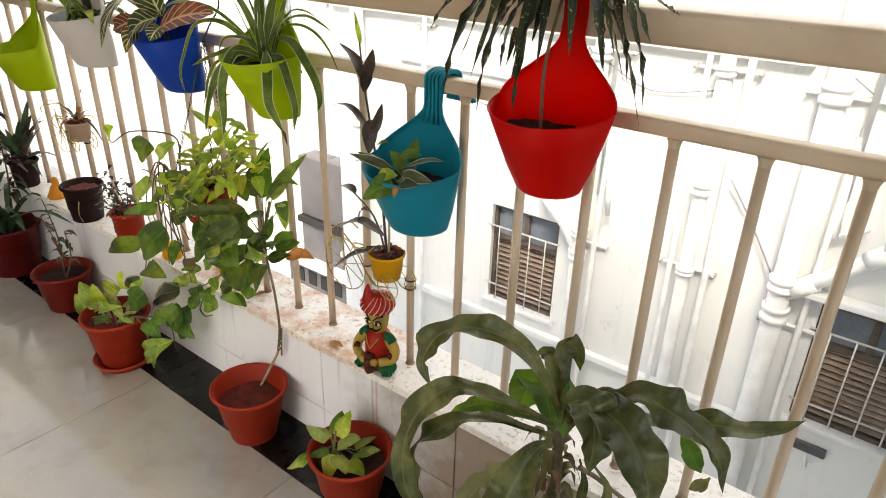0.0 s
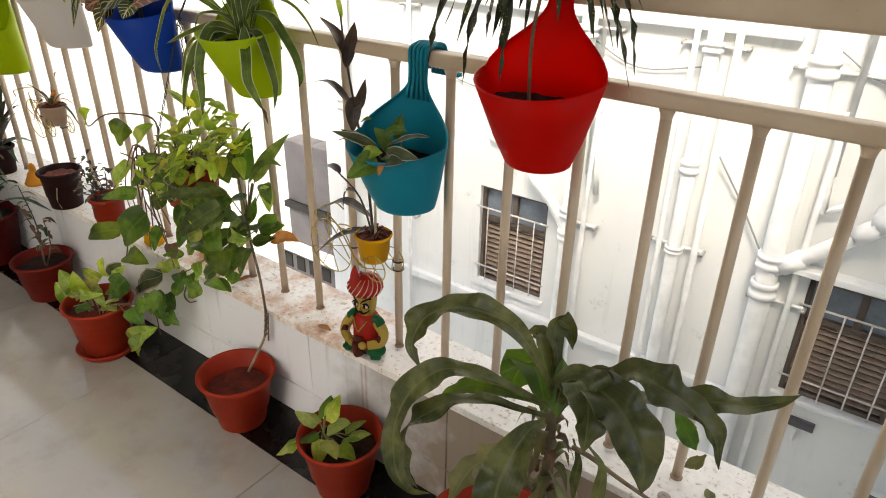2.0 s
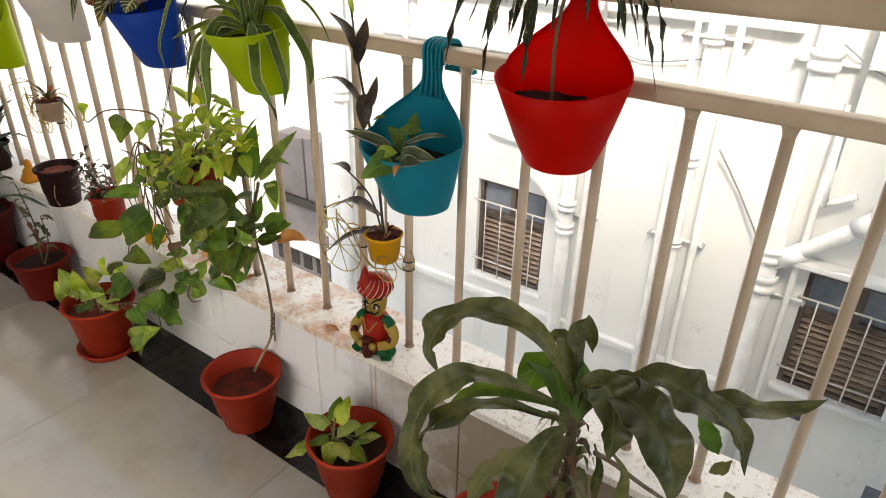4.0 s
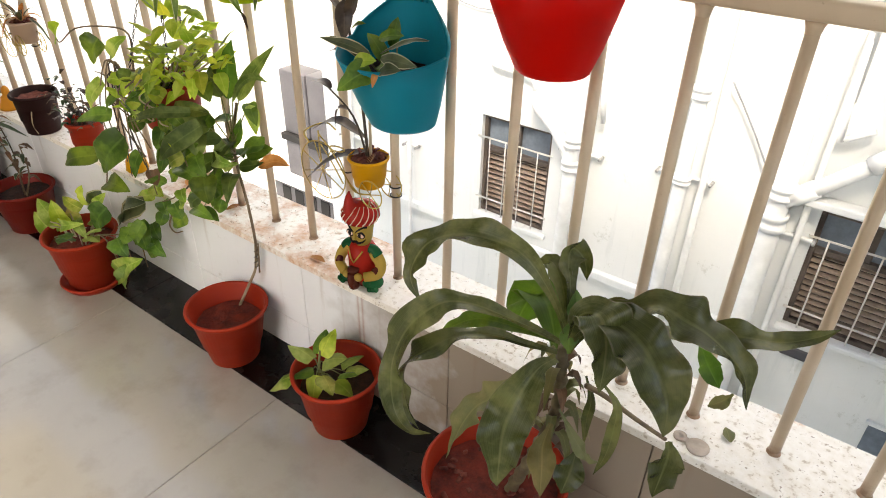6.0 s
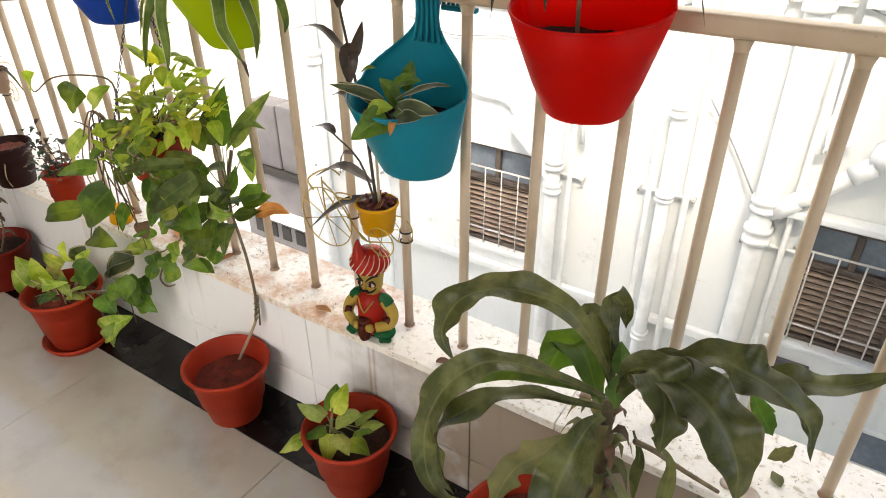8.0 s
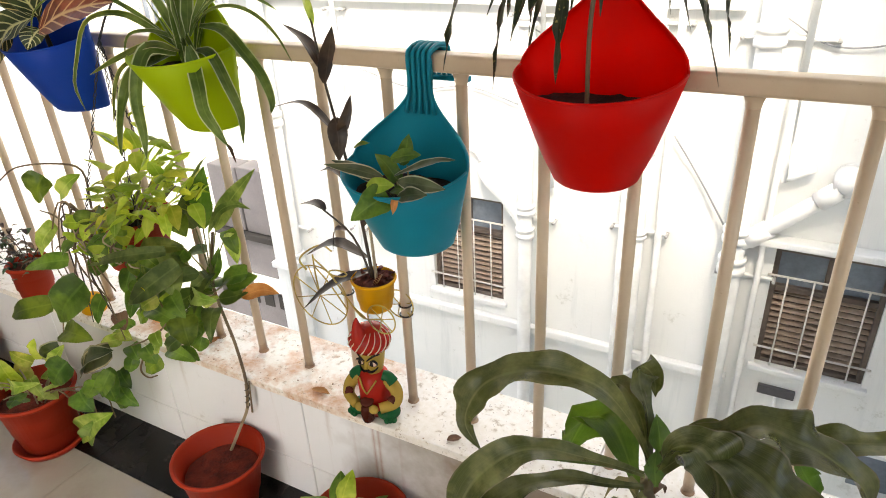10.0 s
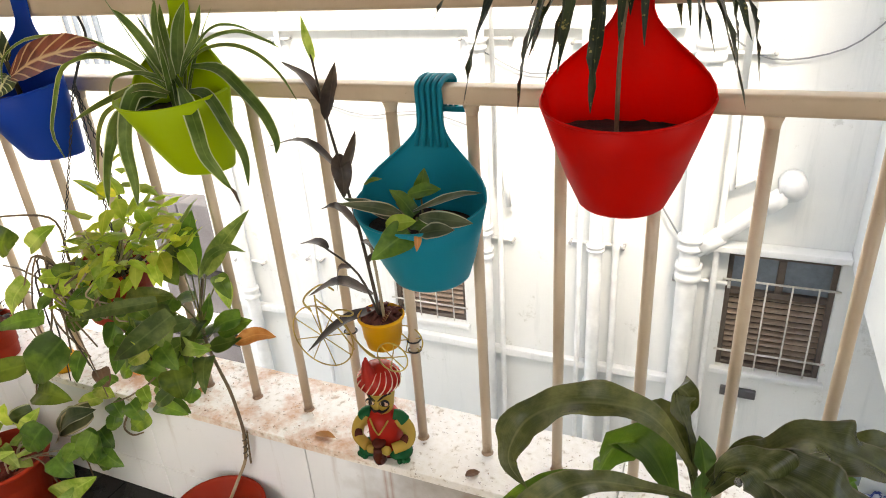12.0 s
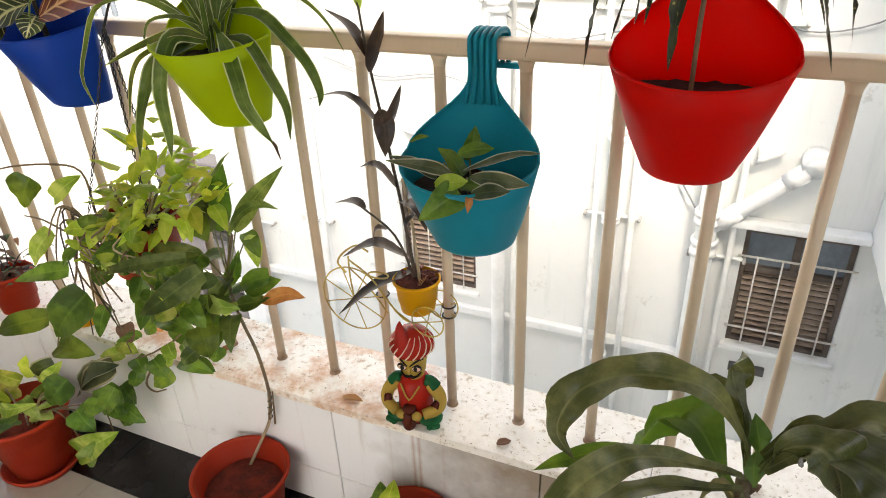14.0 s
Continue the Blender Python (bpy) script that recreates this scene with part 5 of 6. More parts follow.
# lime with a spider plant
t, s = hung_pot(-1.137, 0.827, LIME, "lime green plastic planter with a striped spider plant", UP, r=0.093, r_bot=0.050, fill=0.85)
for i, (w, pts) in enumerate((
        (0.012, ((-1.140, 0.860, 0.959), (-1.172, 0.851, 0.984), (-1.224, 0.843, 1.009), (-1.275, 0.834, 1.010), (-1.314, 0.826, 0.992), (-1.340, 0.817, 0.943), (-1.357, 0.809, 0.896), (-1.334, 0.800, 0.858))),
        (0.008, ((-1.144, 0.860, 0.963), (-1.197, 0.852, 1.004), (-1.269, 0.843, 1.036), (-1.361, 0.835, 1.040), (-1.413, 0.827, 1.024), (-1.436, 0.818, 1.000), (-1.441, 0.810, 0.959))),
        (0.013, ((-1.132, 0.850, 0.957), (-1.167, 0.830, 0.969), (-1.230, 0.810, 0.948), (-1.279, 0.790, 0.924))),
        (0.027, ((-1.138, 0.850, 0.953), (-1.169, 0.830, 0.963), (-1.178, 0.810, 0.941), (-1.187, 0.796, 0.891), (-1.181, 0.788, 0.835), (-1.180, 0.780, 0.798))),
        (0.025, ((-1.149, 0.850, 0.953), (-1.203, 0.820, 0.930), (-1.206, 0.790, 0.896), (-1.231, 0.785, 0.841), (-1.244, 0.780, 0.792))),
        (0.011, ((-1.144, 0.850, 0.953), (-1.230, 0.833, 0.938), (-1.258, 0.817, 0.907), (-1.269, 0.800, 0.841))),
        (0.024, ((-1.109, 0.850, 0.966), (-1.080, 0.828, 0.948), (-1.053, 0.806, 0.915), (-1.030, 0.787, 0.888), (-1.010, 0.785, 0.862), (-0.994, 0.785, 0.840))),
        (0.018, ((-1.104, 0.860, 0.959), (-1.055, 0.843, 0.957), (-1.013, 0.825, 0.916), (-0.980, 0.807, 0.883), (-0.968, 0.790, 0.846))),
        (0.019, ((-1.098, 0.870, 0.993), (-1.042, 0.862, 0.991), (-1.000, 0.854, 0.963), (-0.964, 0.846, 0.931), (-0.945, 0.838, 0.899), (-0.943, 0.830, 0.882))),
        (0.007, ((-1.114, 0.870, 0.989), (-1.069, 0.868, 1.016), (-1.018, 0.866, 1.024), (-0.973, 0.864, 1.013), (-0.937, 0.862, 0.985), (-0.914, 0.860, 0.949))),
        (0.008, ((-1.112, 0.870, 0.997), (-1.055, 0.867, 1.031), (-0.999, 0.865, 1.042), (-0.954, 0.863, 1.031), (-0.929, 0.860, 1.021))),
        (0.006, ((-1.104, 0.870, 1.005), (-1.049, 0.870, 1.045), (-1.010, 0.870, 1.050), (-0.976, 0.870, 1.041))),
        (0.015, ((-1.146, 0.870, 0.968), (-1.173, 0.867, 1.024), (-1.199, 0.863, 1.060), (-1.216, 0.860, 1.076))),
        (0.020, ((-1.140, 0.870, 0.973), (-1.143, 0.875, 1.027), (-1.141, 0.880, 1.079))),
        (0.021, ((-1.127, 0.870, 0.981), (-1.113, 0.875, 1.042), (-1.095, 0.880, 1.081))),
        (0.014, ((-1.123, 0.870, 0.977), (-1.085, 0.875, 1.034), (-1.067, 0.880, 1.077))),
        (0.008, ((-1.133, 0.860, 0.967), (-1.150, 0.850, 0.981), (-1.180, 0.840, 0.988), (-1.216, 0.830, 0.980), (-1.227, 0.820, 0.945))),
        (0.015, ((-1.146, 0.870, 0.968), (-1.149, 0.870, 1.043), (-1.139, 0.870, 1.087))))):
    leaf(t, G_SPIDER, pts, w, shape=STRAP, n=18, across=4, fold=0.35, seed=i, face=(0.35 + 0.15 * math.sin(i), -0.6, 0.6), twist=0.5 * math.sin(2.3 * i))
rnd = random.Random(33)
for i in range(8):
    leaf(t, G_SPIDER, arc(s + Vector((rnd.uniform(-0.015, 0.015), rnd.uniform(-0.01, 0.02), 0.0)), 45 * i, rnd.uniform(0.05, 0.09), rnd.uniform(2.0, 3.0), rnd.uniform(0.3, 1.2), 5), rnd.uniform(0.007, 0.011), shape=STRAP, n=12, across=4, fold=0.4, seed=i + 90)
leaf(t, G_DRY, [(-0.998, 0.785, 0.845), (-0.992, 0.785, 0.832), (-0.986, 0.786, 0.815)], 0.009, n=5, fold=0.6, wave=0.3, name="dried_tip")
# blue with a croton
t, s = hung_pot(-1.478, 0.829, BLUE, "blue plastic planter with a red and green veined croton", UP, r=0.088, r_bot=0.054, fill=0.85)
leaf(t, G_CROTRED, [(-1.411, 0.810, 0.985), (-1.340, 0.807, 1.011), (-1.255, 0.803, 1.028), (-1.190, 0.800, 1.035)], 0.058, n=14, across=6, fold=0.22, wave=0.06, waves=2, face=(0.3, -0.7, 0.5), seed=2)
face_leaf(t, G_CROTON, (-1.455, 0.83, 1.00), (-1.515, 0.785, 0.945), 0.062, LANCE)
face_leaf(t, G_CROTRED, (-1.52, 0.82, 0.99), (-1.60, 0.80, 0.960), 0.046, LANCE)
face_leaf(t, G_CROTON, (-1.51, 0.82, 0.98), (-1.545, 0.79, 0.915), 0.036, LANCE)
face_leaf(t, G_CROTON, (-1.47, 0.85, 1.00), (-1.48, 0.83, 1.09), 0.050, LANCE)
face_leaf(t, G_CROTON, (-1.49, 0.85, 1.00), (-1.55, 0.84, 1.06), 0.046, LANCE)
face_leaf(t, G_CROTON, (-1.46, 0.84, 0.98), (-1.43, 0.79, 0.955), 0.040, LANCE)
leaf(t, G_CROTON, [(-1.50, 0.84, 1.00), (-1.58, 0.83, 1.03), (-1.66, 0.82, 0.98), (-1.705, 0.815, 0.905)], 0.034, n=10, fold=0.2, wave=0.06)
stalk(t, [s + Vector((0, -0.01, -0.004)), s + Vector((0, -0.02, 0.1))], 0.005, 0.003, DARKSTEM)
# white
t, s = hung_pot(-1.888, 0.833, WHITEPL, "white plastic planter, scuffed, with pale green leaves", UP, r=0.088, r_bot=0.064, fill=0.9)
rnd = random.Random(41)
for i in range(24):
    az = i * 137.5
    leaf(t, (G_SPIDER, G_MARB, G_SILVER)[i % 3], arc(s + Vector((rnd.uniform(-0.04, 0.04), rnd.uniform(-0.04, 0.04), 0)), az, rnd.uniform(0.06, 0.14), rnd.uniform(0.8, 1.6), rnd.uniform(0.8, 1.5)), rnd.uniform(0.018, 0.036), n=7, seed=i)
# lime, lower
t, s = hung_pot(-2.335, 0.698, LIME, "lime green plastic planter hooked over the lower rail", LOW, r=0.090, fill=0.7)
for i in range(5):
    leaf(t, G_POTH, arc(s + Vector((0.01 * i - 0.02, 0.01, 0)), 60 * i, 0.04, 1.0, 1.0, 3), 0.02, n=5, seed=i)

# ---------- wire bicycles tied to the balusters ----------
def wire_bicycle(o, scale, pot_mat, label, ties=((-0.0817, -0.004), (0.045, -0.018), (0.045, 0.002))):
    """Wire bicycle holder with a small pot; o is the middle of the pot's base."""
    t = thing("bicycle_planter", o, label, "planter", "bicycle planters")
    P = lambda x, y, z: (o[0] + x * scale, o[1] + y * scale, o[2] + z * scale)
    bm = bmesh.new()
    lathe(bm, pot_shell(0.0405 * scale, 0.029 * scale, 0.062 * scale, 0.003, 0.010, 0.002), 32)
    bmesh.ops.translate(bm, verts=bm.verts, vec=o)
    part("pot", bm, pot_mat, t, "small round pot")
    bm = soil_disc(0.035 * scale, 0.056 * scale, 3, 0.003)
    flake = random.Random(12)
    for k in range(22):
        a, rr = flake.uniform(0, 6.283), 0.032 * scale * math.sqrt(flake.random())
        bmesh.ops.create_cube(bm, size=1, matrix=Matrix.LocRotScale((rr * math.cos(a), rr * math.sin(a), 0.058 * scale + flake.uniform(0, 0.008)), Euler((flake.uniform(-1, 1), flake.uniform(-1, 1), a)), (flake.uniform(0.008, 0.018), 0.005, 0.003)))
    bmesh.ops.translate(bm, verts=bm.verts, vec=o)
    part("soil", bm, CHIPS, t)
    for cx, cy, cz, r, spokes in ((-0.120, -0.008, -0.002, 0.062, 8), (0.034, -0.036, 0.004, 0.028, 6), (0.036, 0.020, 0.004, 0.028, 6)):
        w = bmesh.new()
        tube(w, [P(*q) for q in ring_pts((cx, cy, cz), r)], 0.0013 * scale, sides=6, n=40, closed=True)
        for k in range(spokes // 2):
            a = math.pi * k / (spokes / 2) + 0.3
            tube(w, [P(cx - r * math.cos(a), cy, cz - r * math.sin(a)), P(cx + r * math.cos(a), cy, cz + r * math.sin(a))], 0.0010 * scale, sides=5)
        part("wheel", w, WIRE, t)
    f = bmesh.new()
    tube(f, [P(-0.120, -0.008, -0.002), P(-0.122, -0.010, 0.045), P(-0.120, -0.012, 0.085)], 0.0016 * scale, sides=6)
    tube(f, [P(-0.120, -0.012, 0.078), P(-0.07, -0.028, 0.062), P(-0.03, -0.03, 0.012), P(0.0, -0.036, -0.002)], 0.0016 * scale, sides=6)
    tube(f, [P(-0.120, -0.012, 0.062), P(-0.075, -0.028, 0.042), P(-0.042, -0.03, 0.0)], 0.0014 * scale, sides=6)
    tube(f, [P(0.034, -0.036, 0.004), P(0.0, -0.040, 0.0), P(-0.03, -0.03, 0.01)], 0.0014 * scale, sides=6)
    part("frame", f, WIRE, t)
    h = bmesh.new()
    tube(h, [P(-0.095, -0.060, 0.085), P(-0.112, -0.055, 0.098), P(-0.118, -0.026, 0.10), P(-0.112, 0.005, 0.098), P(-0.095, 0.012, 0.085)], 0.0017 * scale, sides=6)
    part("handlebar", h, WIRE, t)
    sd = bmesh.new()
    tube(sd, [P(*q) for q in ring_pts((-0.055, -0.028, 0.070), 0.018, 16, "xy", 0.5)], 0.0015 * scale, sides=6, closed=True)
    part("saddle", sd, WIRE, t)
    for x, z in ties:
        tie = bmesh.new()
        tube(tie, ring_pts((o[0] + x, RAIL_Y, o[2] + z), 0.0112, 16, "xy"), 0.0016, sides=6, closed=True)
        part("wire_tie", tie, BLACKWIRE, t)
    return t


o = (-0.866, 0.930, 0.512)
t = wire_bicycle(o, 1.0, YELLOW, "yellow wire bicycle holder with a yellow pot and a dark-leaved tradescantia")
b = Vector((-0.866, 0.930, 0.562))
stalk(t, [b, (-0.893, 0.945, 0.70), (-0.906, 0.935, 0.82), (-0.920, 0.93, 0.92), (-0.930, 0.93, 1.005)], 0.0032, 0.0018, DARKSTEM)
stalk(t, [b + Vector((0.006, 0, 0)), (-0.878, 0.95, 0.66), (-0.888, 0.945, 0.74)], 0.003, 0.002, PALESTEM)
stalk(t, [b, (-0.90, 0.93, 0.645), (-0.955, 0.92, 0.695)], 0.0024, 0.0016, DARKSTEM)
leaf(t, G_MARB, ((-0.928, 0.93, 0.99), (-0.932, 0.925, 1.02), (-0.93, 0.92, 1.055)), 0.020, n=8, fold=0.4, wave=0.04, seed=0)
leaf(t, G_DARK, ((-0.918, 0.93, 0.92), (-0.945, 0.93, 0.965), (-0.985, 0.93, 0.99)), 0.027, n=8, fold=0.25, wave=0.06, waves=2, seed=1)
leaf(t, G_DARK, ((-0.918, 0.93, 0.905), (-0.9, 0.925, 0.95), (-0.884, 0.92, 0.992)), 0.032, n=8, fold=0.25, wave=0.06, waves=2, seed=2)
leaf(t, G_DARK, ((-0.906, 0.935, 0.82), (-0.96, 0.925, 0.87), (-1.032, 0.92, 0.858)), 0.022, n=8, fold=0.25, wave=0.06, waves=2, seed=3)
leaf(t, G_DARK, ((-0.904, 0.935, 0.815), (-0.885, 0.93, 0.85), (-0.868, 0.925, 0.892)), 0.027, n=8, fold=0.25, wave=0.06, waves=2, seed=4)
leaf(t, G_DARK, ((-0.91, 0.935, 0.85), (-0.897, 0.92, 0.825), (-0.897, 0.915, 0.785)), 0.032, n=8, fold=0.25, wave=0.06, waves=2, seed=5)
leaf(t, G_DARK, ((-0.945, 0.922, 0.69), (-0.965, 0.92, 0.7), (-1.0, 0.92, 0.692)), 0.024, n=8, fold=0.25, wave=0.06, waves=2, seed=6)
leaf(t, G_DARK, ((-0.91, 0.93, 0.655), (-0.928, 0.92, 0.655), (-0.935, 0.915, 0.615)), 0.019, n=8, fold=0.25, wave=0.06, waves=2, seed=7)
leaf(t, G_DARK, ((-0.885, 0.945, 0.6), (-0.93, 0.915, 0.632), (-0.985, 0.9, 0.605)), 0.035, n=8, fold=0.25, wave=0.06, waves=2, seed=8)
leaf(t, G_DARK, ((-0.88, 0.945, 0.575), (-0.93, 0.895, 0.56), (-0.99, 0.875, 0.505)), 0.035, n=8, fold=0.25, wave=0.06, waves=2, seed=9)
leaf(t, G_DARK, ((-0.893, 0.945, 0.7), (-0.86, 0.935, 0.7), (-0.84, 0.925, 0.665)), 0.030, n=8, fold=0.25, wave=0.06, waves=2, seed=10)
leaf(t, G_DARK, ((-0.895, 0.945, 0.72), (-0.925, 0.935, 0.76), (-0.955, 0.93, 0.755)), 0.027, n=8, fold=0.25, wave=0.06, waves=2, seed=11)
leaf(t, G_DARK, ((-0.885, 0.945, 0.66), (-0.865, 0.94, 0.685), (-0.85, 0.935, 0.69)), 0.027, n=8, fold=0.25, wave=0.06, waves=2, seed=12)
leaf(t, G_CROTRED, [(-0.856, 0.92, 0.562), (-0.846, 0.92, 0.578), (-0.838, 0.915, 0.592)], 0.02, n=5, fold=0.4, label="reddish young leaf")
o2 = (-2.196, 0.930, 0.546)
t = wire_bicycle(o2, 1.0, BEIGEPOT, "rusty wire bicycle holder with a pale pot and a wilted plant", ((-0.0187, -0.018), (-0.0187, 0.002), (-0.1454, -0.004)))
b = Vector(o2) + Vector((0, 0, 0.06))
rnd = random.Random(55)
for i in range(14):
    leaf(t, (G_DRYORANGE, G_DRY, G_SILVER)[i % 3], arc(b, i * 137.5, rnd.uniform(0.04, 0.12), rnd.uniform(0.5, 2.0), rnd.uniform(0.6, 1.4)), rnd.uniform(0.008, 0.02), n=6, across=2, seed=i)

# ---------- pot on chains with chartreuse leaves and trailing vines ----------
H = Vector((-1.395, 0.862, 0.525))
t = thing("hanging_basket", H, "terracotta pot on black chains with chartreuse leaves and trailing vines", "hanging plant")
bm = bmesh.new()
lathe(bm, pot_shell(0.080, 0.056, 0.105), 36)
bmesh.ops.translate(bm, verts=bm.verts, vec=H)
part("pot", bm, TERRA, t)
bm = soil_disc(0.066, 0.088, 7)
bmesh.ops.translate(bm, verts=bm.verts, vec=H)
part("soil", bm, SOIL, t)
hookpt = Vector((-1.385, 0.895, 0.955))
for k in range(3):
    a = radians(95 + 120 * k)
    p0 = H + Vector((0.082 * math.cos(a), 0.082 * math.sin(a), 0.10))
    n = 26
    bm = bmesh.new()
    d = (hookpt - p0)
    for i in range(n):
        c0, c1 = p0 + d * (i / n), p0 + d * ((i + 1.15) / n)
        o1 = Vector((0.0028, 0, 0)) if i % 2 else Vector((0, 0.0028, 0))
        mid = (c0 + c1) / 2
        tube(bm, [c0, mid + o1, c1], 0.0011, sides=4, n=4)
        tube(bm, [c0, mid - o1, c1], 0.0011, sides=4, n=4)
    part("chain", bm, BLACKWIRE, t)
bm = bmesh.new()
tube(bm, [hookpt, hookpt + Vector((0, 0.02, 0.03)), hookpt + Vector((0, 0.05, 0.075)), (hookpt.x, RAIL_Y - 0.03, 1.118), (hookpt.x, RAIL_Y + 0.036, 1.118), (hookpt.x, RAIL_Y + 0.042, 1.07)], 0.0022, sides=6, n=30)
part("hook", bm, BLACKWIRE, t)
rnd = random.Random(77)
for i in range(150):
    a, rr = rnd.uniform(0, 6.283), math.sqrt(rnd.random())
    q = Vector((-1.325 + 0.13 * rr * math.cos(a), 0.858 + 0.07 * rr * math.sin(a), 0.655 + rnd.uniform(-0.04, 0.15) * (1.1 - rr * rr) + 0.035 * math.cos(a)))
    heart_leaf(t, G_NEON if i % 5 else G_MARB, q, math.degrees(a) + rnd.uniform(-60, 60), rnd.uniform(0.026, 0.058), rnd.uniform(-1.1, 1.2), i, 0.56)
for i in range(22):
    a = rnd.uniform(0, 6.283)
    rr = rnd.uniform(0.02, 0.09)
    q = H + Vector((0.06 + 1.2 * rr * math.cos(a), 0.6 * rr * math.sin(a), 0.17))
    stalk(t, [H + Vector((0.4 * rr * math.cos(a), 0.4 * rr * math.sin(a), 0.088)), q.lerp(H, 0.4) + Vector((0.01, -0.01, 0.03)), q], 0.0024, 0.0016, STEM if i % 2 else PALESTEM)
for i in range(30):
    q = Vector((rnd.uniform(-1.47, -1.24), rnd.uniform(0.80, 0.90), rnd.uniform(0.36, 0.60)))
    e = q + Vector((rnd.uniform(-0.05, 0.045), rnd.uniform(-0.03, 0.01), rnd.uniform(-0.06, 0.01)))
    face_leaf(t, (G_POTH, G_POTH, G_LANCE, G_MARB)[i % 4], q, e, rnd.uniform(0.028, 0.046))
for i in range(34):
    q = Vector((rnd.uniform(-1.47, -1.25), rnd.uniform(0.775, 0.80), rnd.uniform(0.55, 0.66)))
    e = q + Vector((rnd.uniform(-0.045, 0.05), rnd.uniform(-0.02, 0.01), rnd.uniform(-0.055, 0.02)))
    face_leaf(t, (G_NEON, G_MARB, G_POTH)[i % 3], q, e, rnd.uniform(0.022, 0.04))
for i in range(14):
    q = Vector((rnd.uniform(-1.45, -1.30), 0.785, rnd.uniform(0.60, 0.66)))
    stalk(t, [q, q + Vector((rnd.uniform(-0.05, 0.05), -0.012, -0.03)), q + Vector((rnd.uniform(-0.07, 0.07), 0.0, rnd.uniform(-0.09, -0.02)))], 0.0022, 0.0014, PALESTEM if i % 2 else VINE, "runner", 5)
# trailing vines
for i in range(7):
    x = rnd.uniform(-1.60, -1.44)
    z = rnd.uniform(0.34, 0.5)
    stalk(t, [(-1.44, 0.80, 0.64), (-1.47 + 0.3 * (x + 1.47) + rnd.uniform(-0.02, 0.02), 0.79, 0.66 + rnd.uniform(-0.03, 0.03)), (x + rnd.uniform(-0.02, 0.02), 0.80, (z + 0.62) / 2), (x + rnd.uniform(-0.03, 0.03), 0.81, z)], 0.0022, 0.0012, VINE if i % 3 else DARKSTEM, "vine", 5)
for v in (((-1.44, 0.82, 0.65), (-1.50, 0.86, 0.704), (-1.603, 0.87, 0.702), (-1.757, 0.87, 0.672), (-1.889, 0.885, 0.612), (-1.942, 0.90, 0.609)),
          ((-1.40, 0.80, 0.66), (-1.437, 0.79, 0.653), (-1.473, 0.79, 0.595), (-1.516, 0.79, 0.507), (-1.584, 0.785, 0.423), (-1.65, 0.785, 0.30)),
          ((-1.42, 0.80, 0.64), (-1.447, 0.79, 0.629), (-1.459, 0.79, 0.575), (-1.497, 0.80, 0.45)),
          ((-1.36, 0.80, 0.62), (-1.33, 0.79, 0.56), (-1.30, 0.82, 0.44), (-1.40, 0.83, 0.35), (-1.47, 0.83, 0.31)),
          ((-1.42, 0.80, 0.64), (-1.53, 0.83, 0.585), (-1.64, 0.85, 0.588), (-1.76, 0.89, 0.56)),
          ((-1.45, 0.80, 0.64), (-1.48, 0.79, 0.60), (-1.50, 0.795, 0.52), (-1.46, 0.81, 0.44)),
          ((-1.43, 0.80, 0.63), (-1.46, 0.80, 0.55), (-1.43, 0.81, 0.47)),
          ((-1.43, 0.83, 0.30), (-1.464, 0.83, 0.247), (-1.446, 0.83, 0.23), (-1.41, 0.83, 0.247))):
    stalk(t, v, 0.0026, 0.0016, VINE, "vine", 6)
face_leaf(t, G_POTH, (-1.690, 0.885, 0.658), (-1.723, 0.873, 0.591), 0.066)
face_leaf(t, G_MARB, (-1.546, 0.800, 0.606), (-1.616, 0.788, 0.521), 0.037)
face_leaf(t, G_POTH, (-1.504, 0.780, 0.542), (-1.664, 0.768, 0.489), 0.036)
face_leaf(t, G_POTH, (-1.477, 0.780, 0.497), (-1.599, 0.768, 0.373), 0.076)
face_leaf(t, G_POTH, (-1.599, 0.770, 0.420), (-1.778, 0.758, 0.344), 0.047)
face_leaf(t, G_POTH, (-1.641, 0.790, 0.326), (-1.514, 0.778, 0.344), 0.054)
face_leaf(t, G_POTH, (-1.344, 0.790, 0.622), (-1.438, 0.778, 0.569), 0.054)
face_leaf(t, G_LANCE, (-1.223, 0.800, 0.612), (-1.462, 0.788, 0.533), 0.024)
face_leaf(t, G_LANCE, (-1.197, 0.800, 0.590), (-1.367, 0.788, 0.466), 0.043)
face_leaf(t, G_POTH, (-1.358, 0.810, 0.540), (-1.384, 0.798, 0.485), 0.037)
face_leaf(t, G_POTH, (-1.350, 0.820, 0.447), (-1.254, 0.808, 0.441), 0.042)
face_leaf(t, G_POTH, (-1.256, 0.820, 0.450), (-1.238, 0.808, 0.393), 0.059)
face_leaf(t, G_DRY, (-1.460, 0.820, 0.404), (-1.438, 0.808, 0.373), 0.034)
face_leaf(t, G_POTH, (-1.481, 0.810, 0.449), (-1.512, 0.798, 0.374), 0.031)
face_leaf(t, G_POTH, (-1.472, 0.830, 0.310), (-1.441, 0.818, 0.286), 0.038)
face_leaf(t, G_POTH, (-1.421, 0.830, 0.322), (-1.379, 0.818, 0.297), 0.041)
face_leaf(t, G_POTH, (-1.478, 0.830, 0.276), (-1.490, 0.818, 0.239), 0.033)
face_leaf(t, G_POTH, (-1.375, 0.830, 0.305), (-1.427, 0.818, 0.258), 0.039)
face_leaf(t, G_MARB, (-1.498, 0.830, 0.320), (-1.565, 0.818, 0.297), 0.031)
face_leaf(t, G_MARB, (-1.518, 0.840, 0.336), (-1.456, 0.828, 0.330), 0.035)
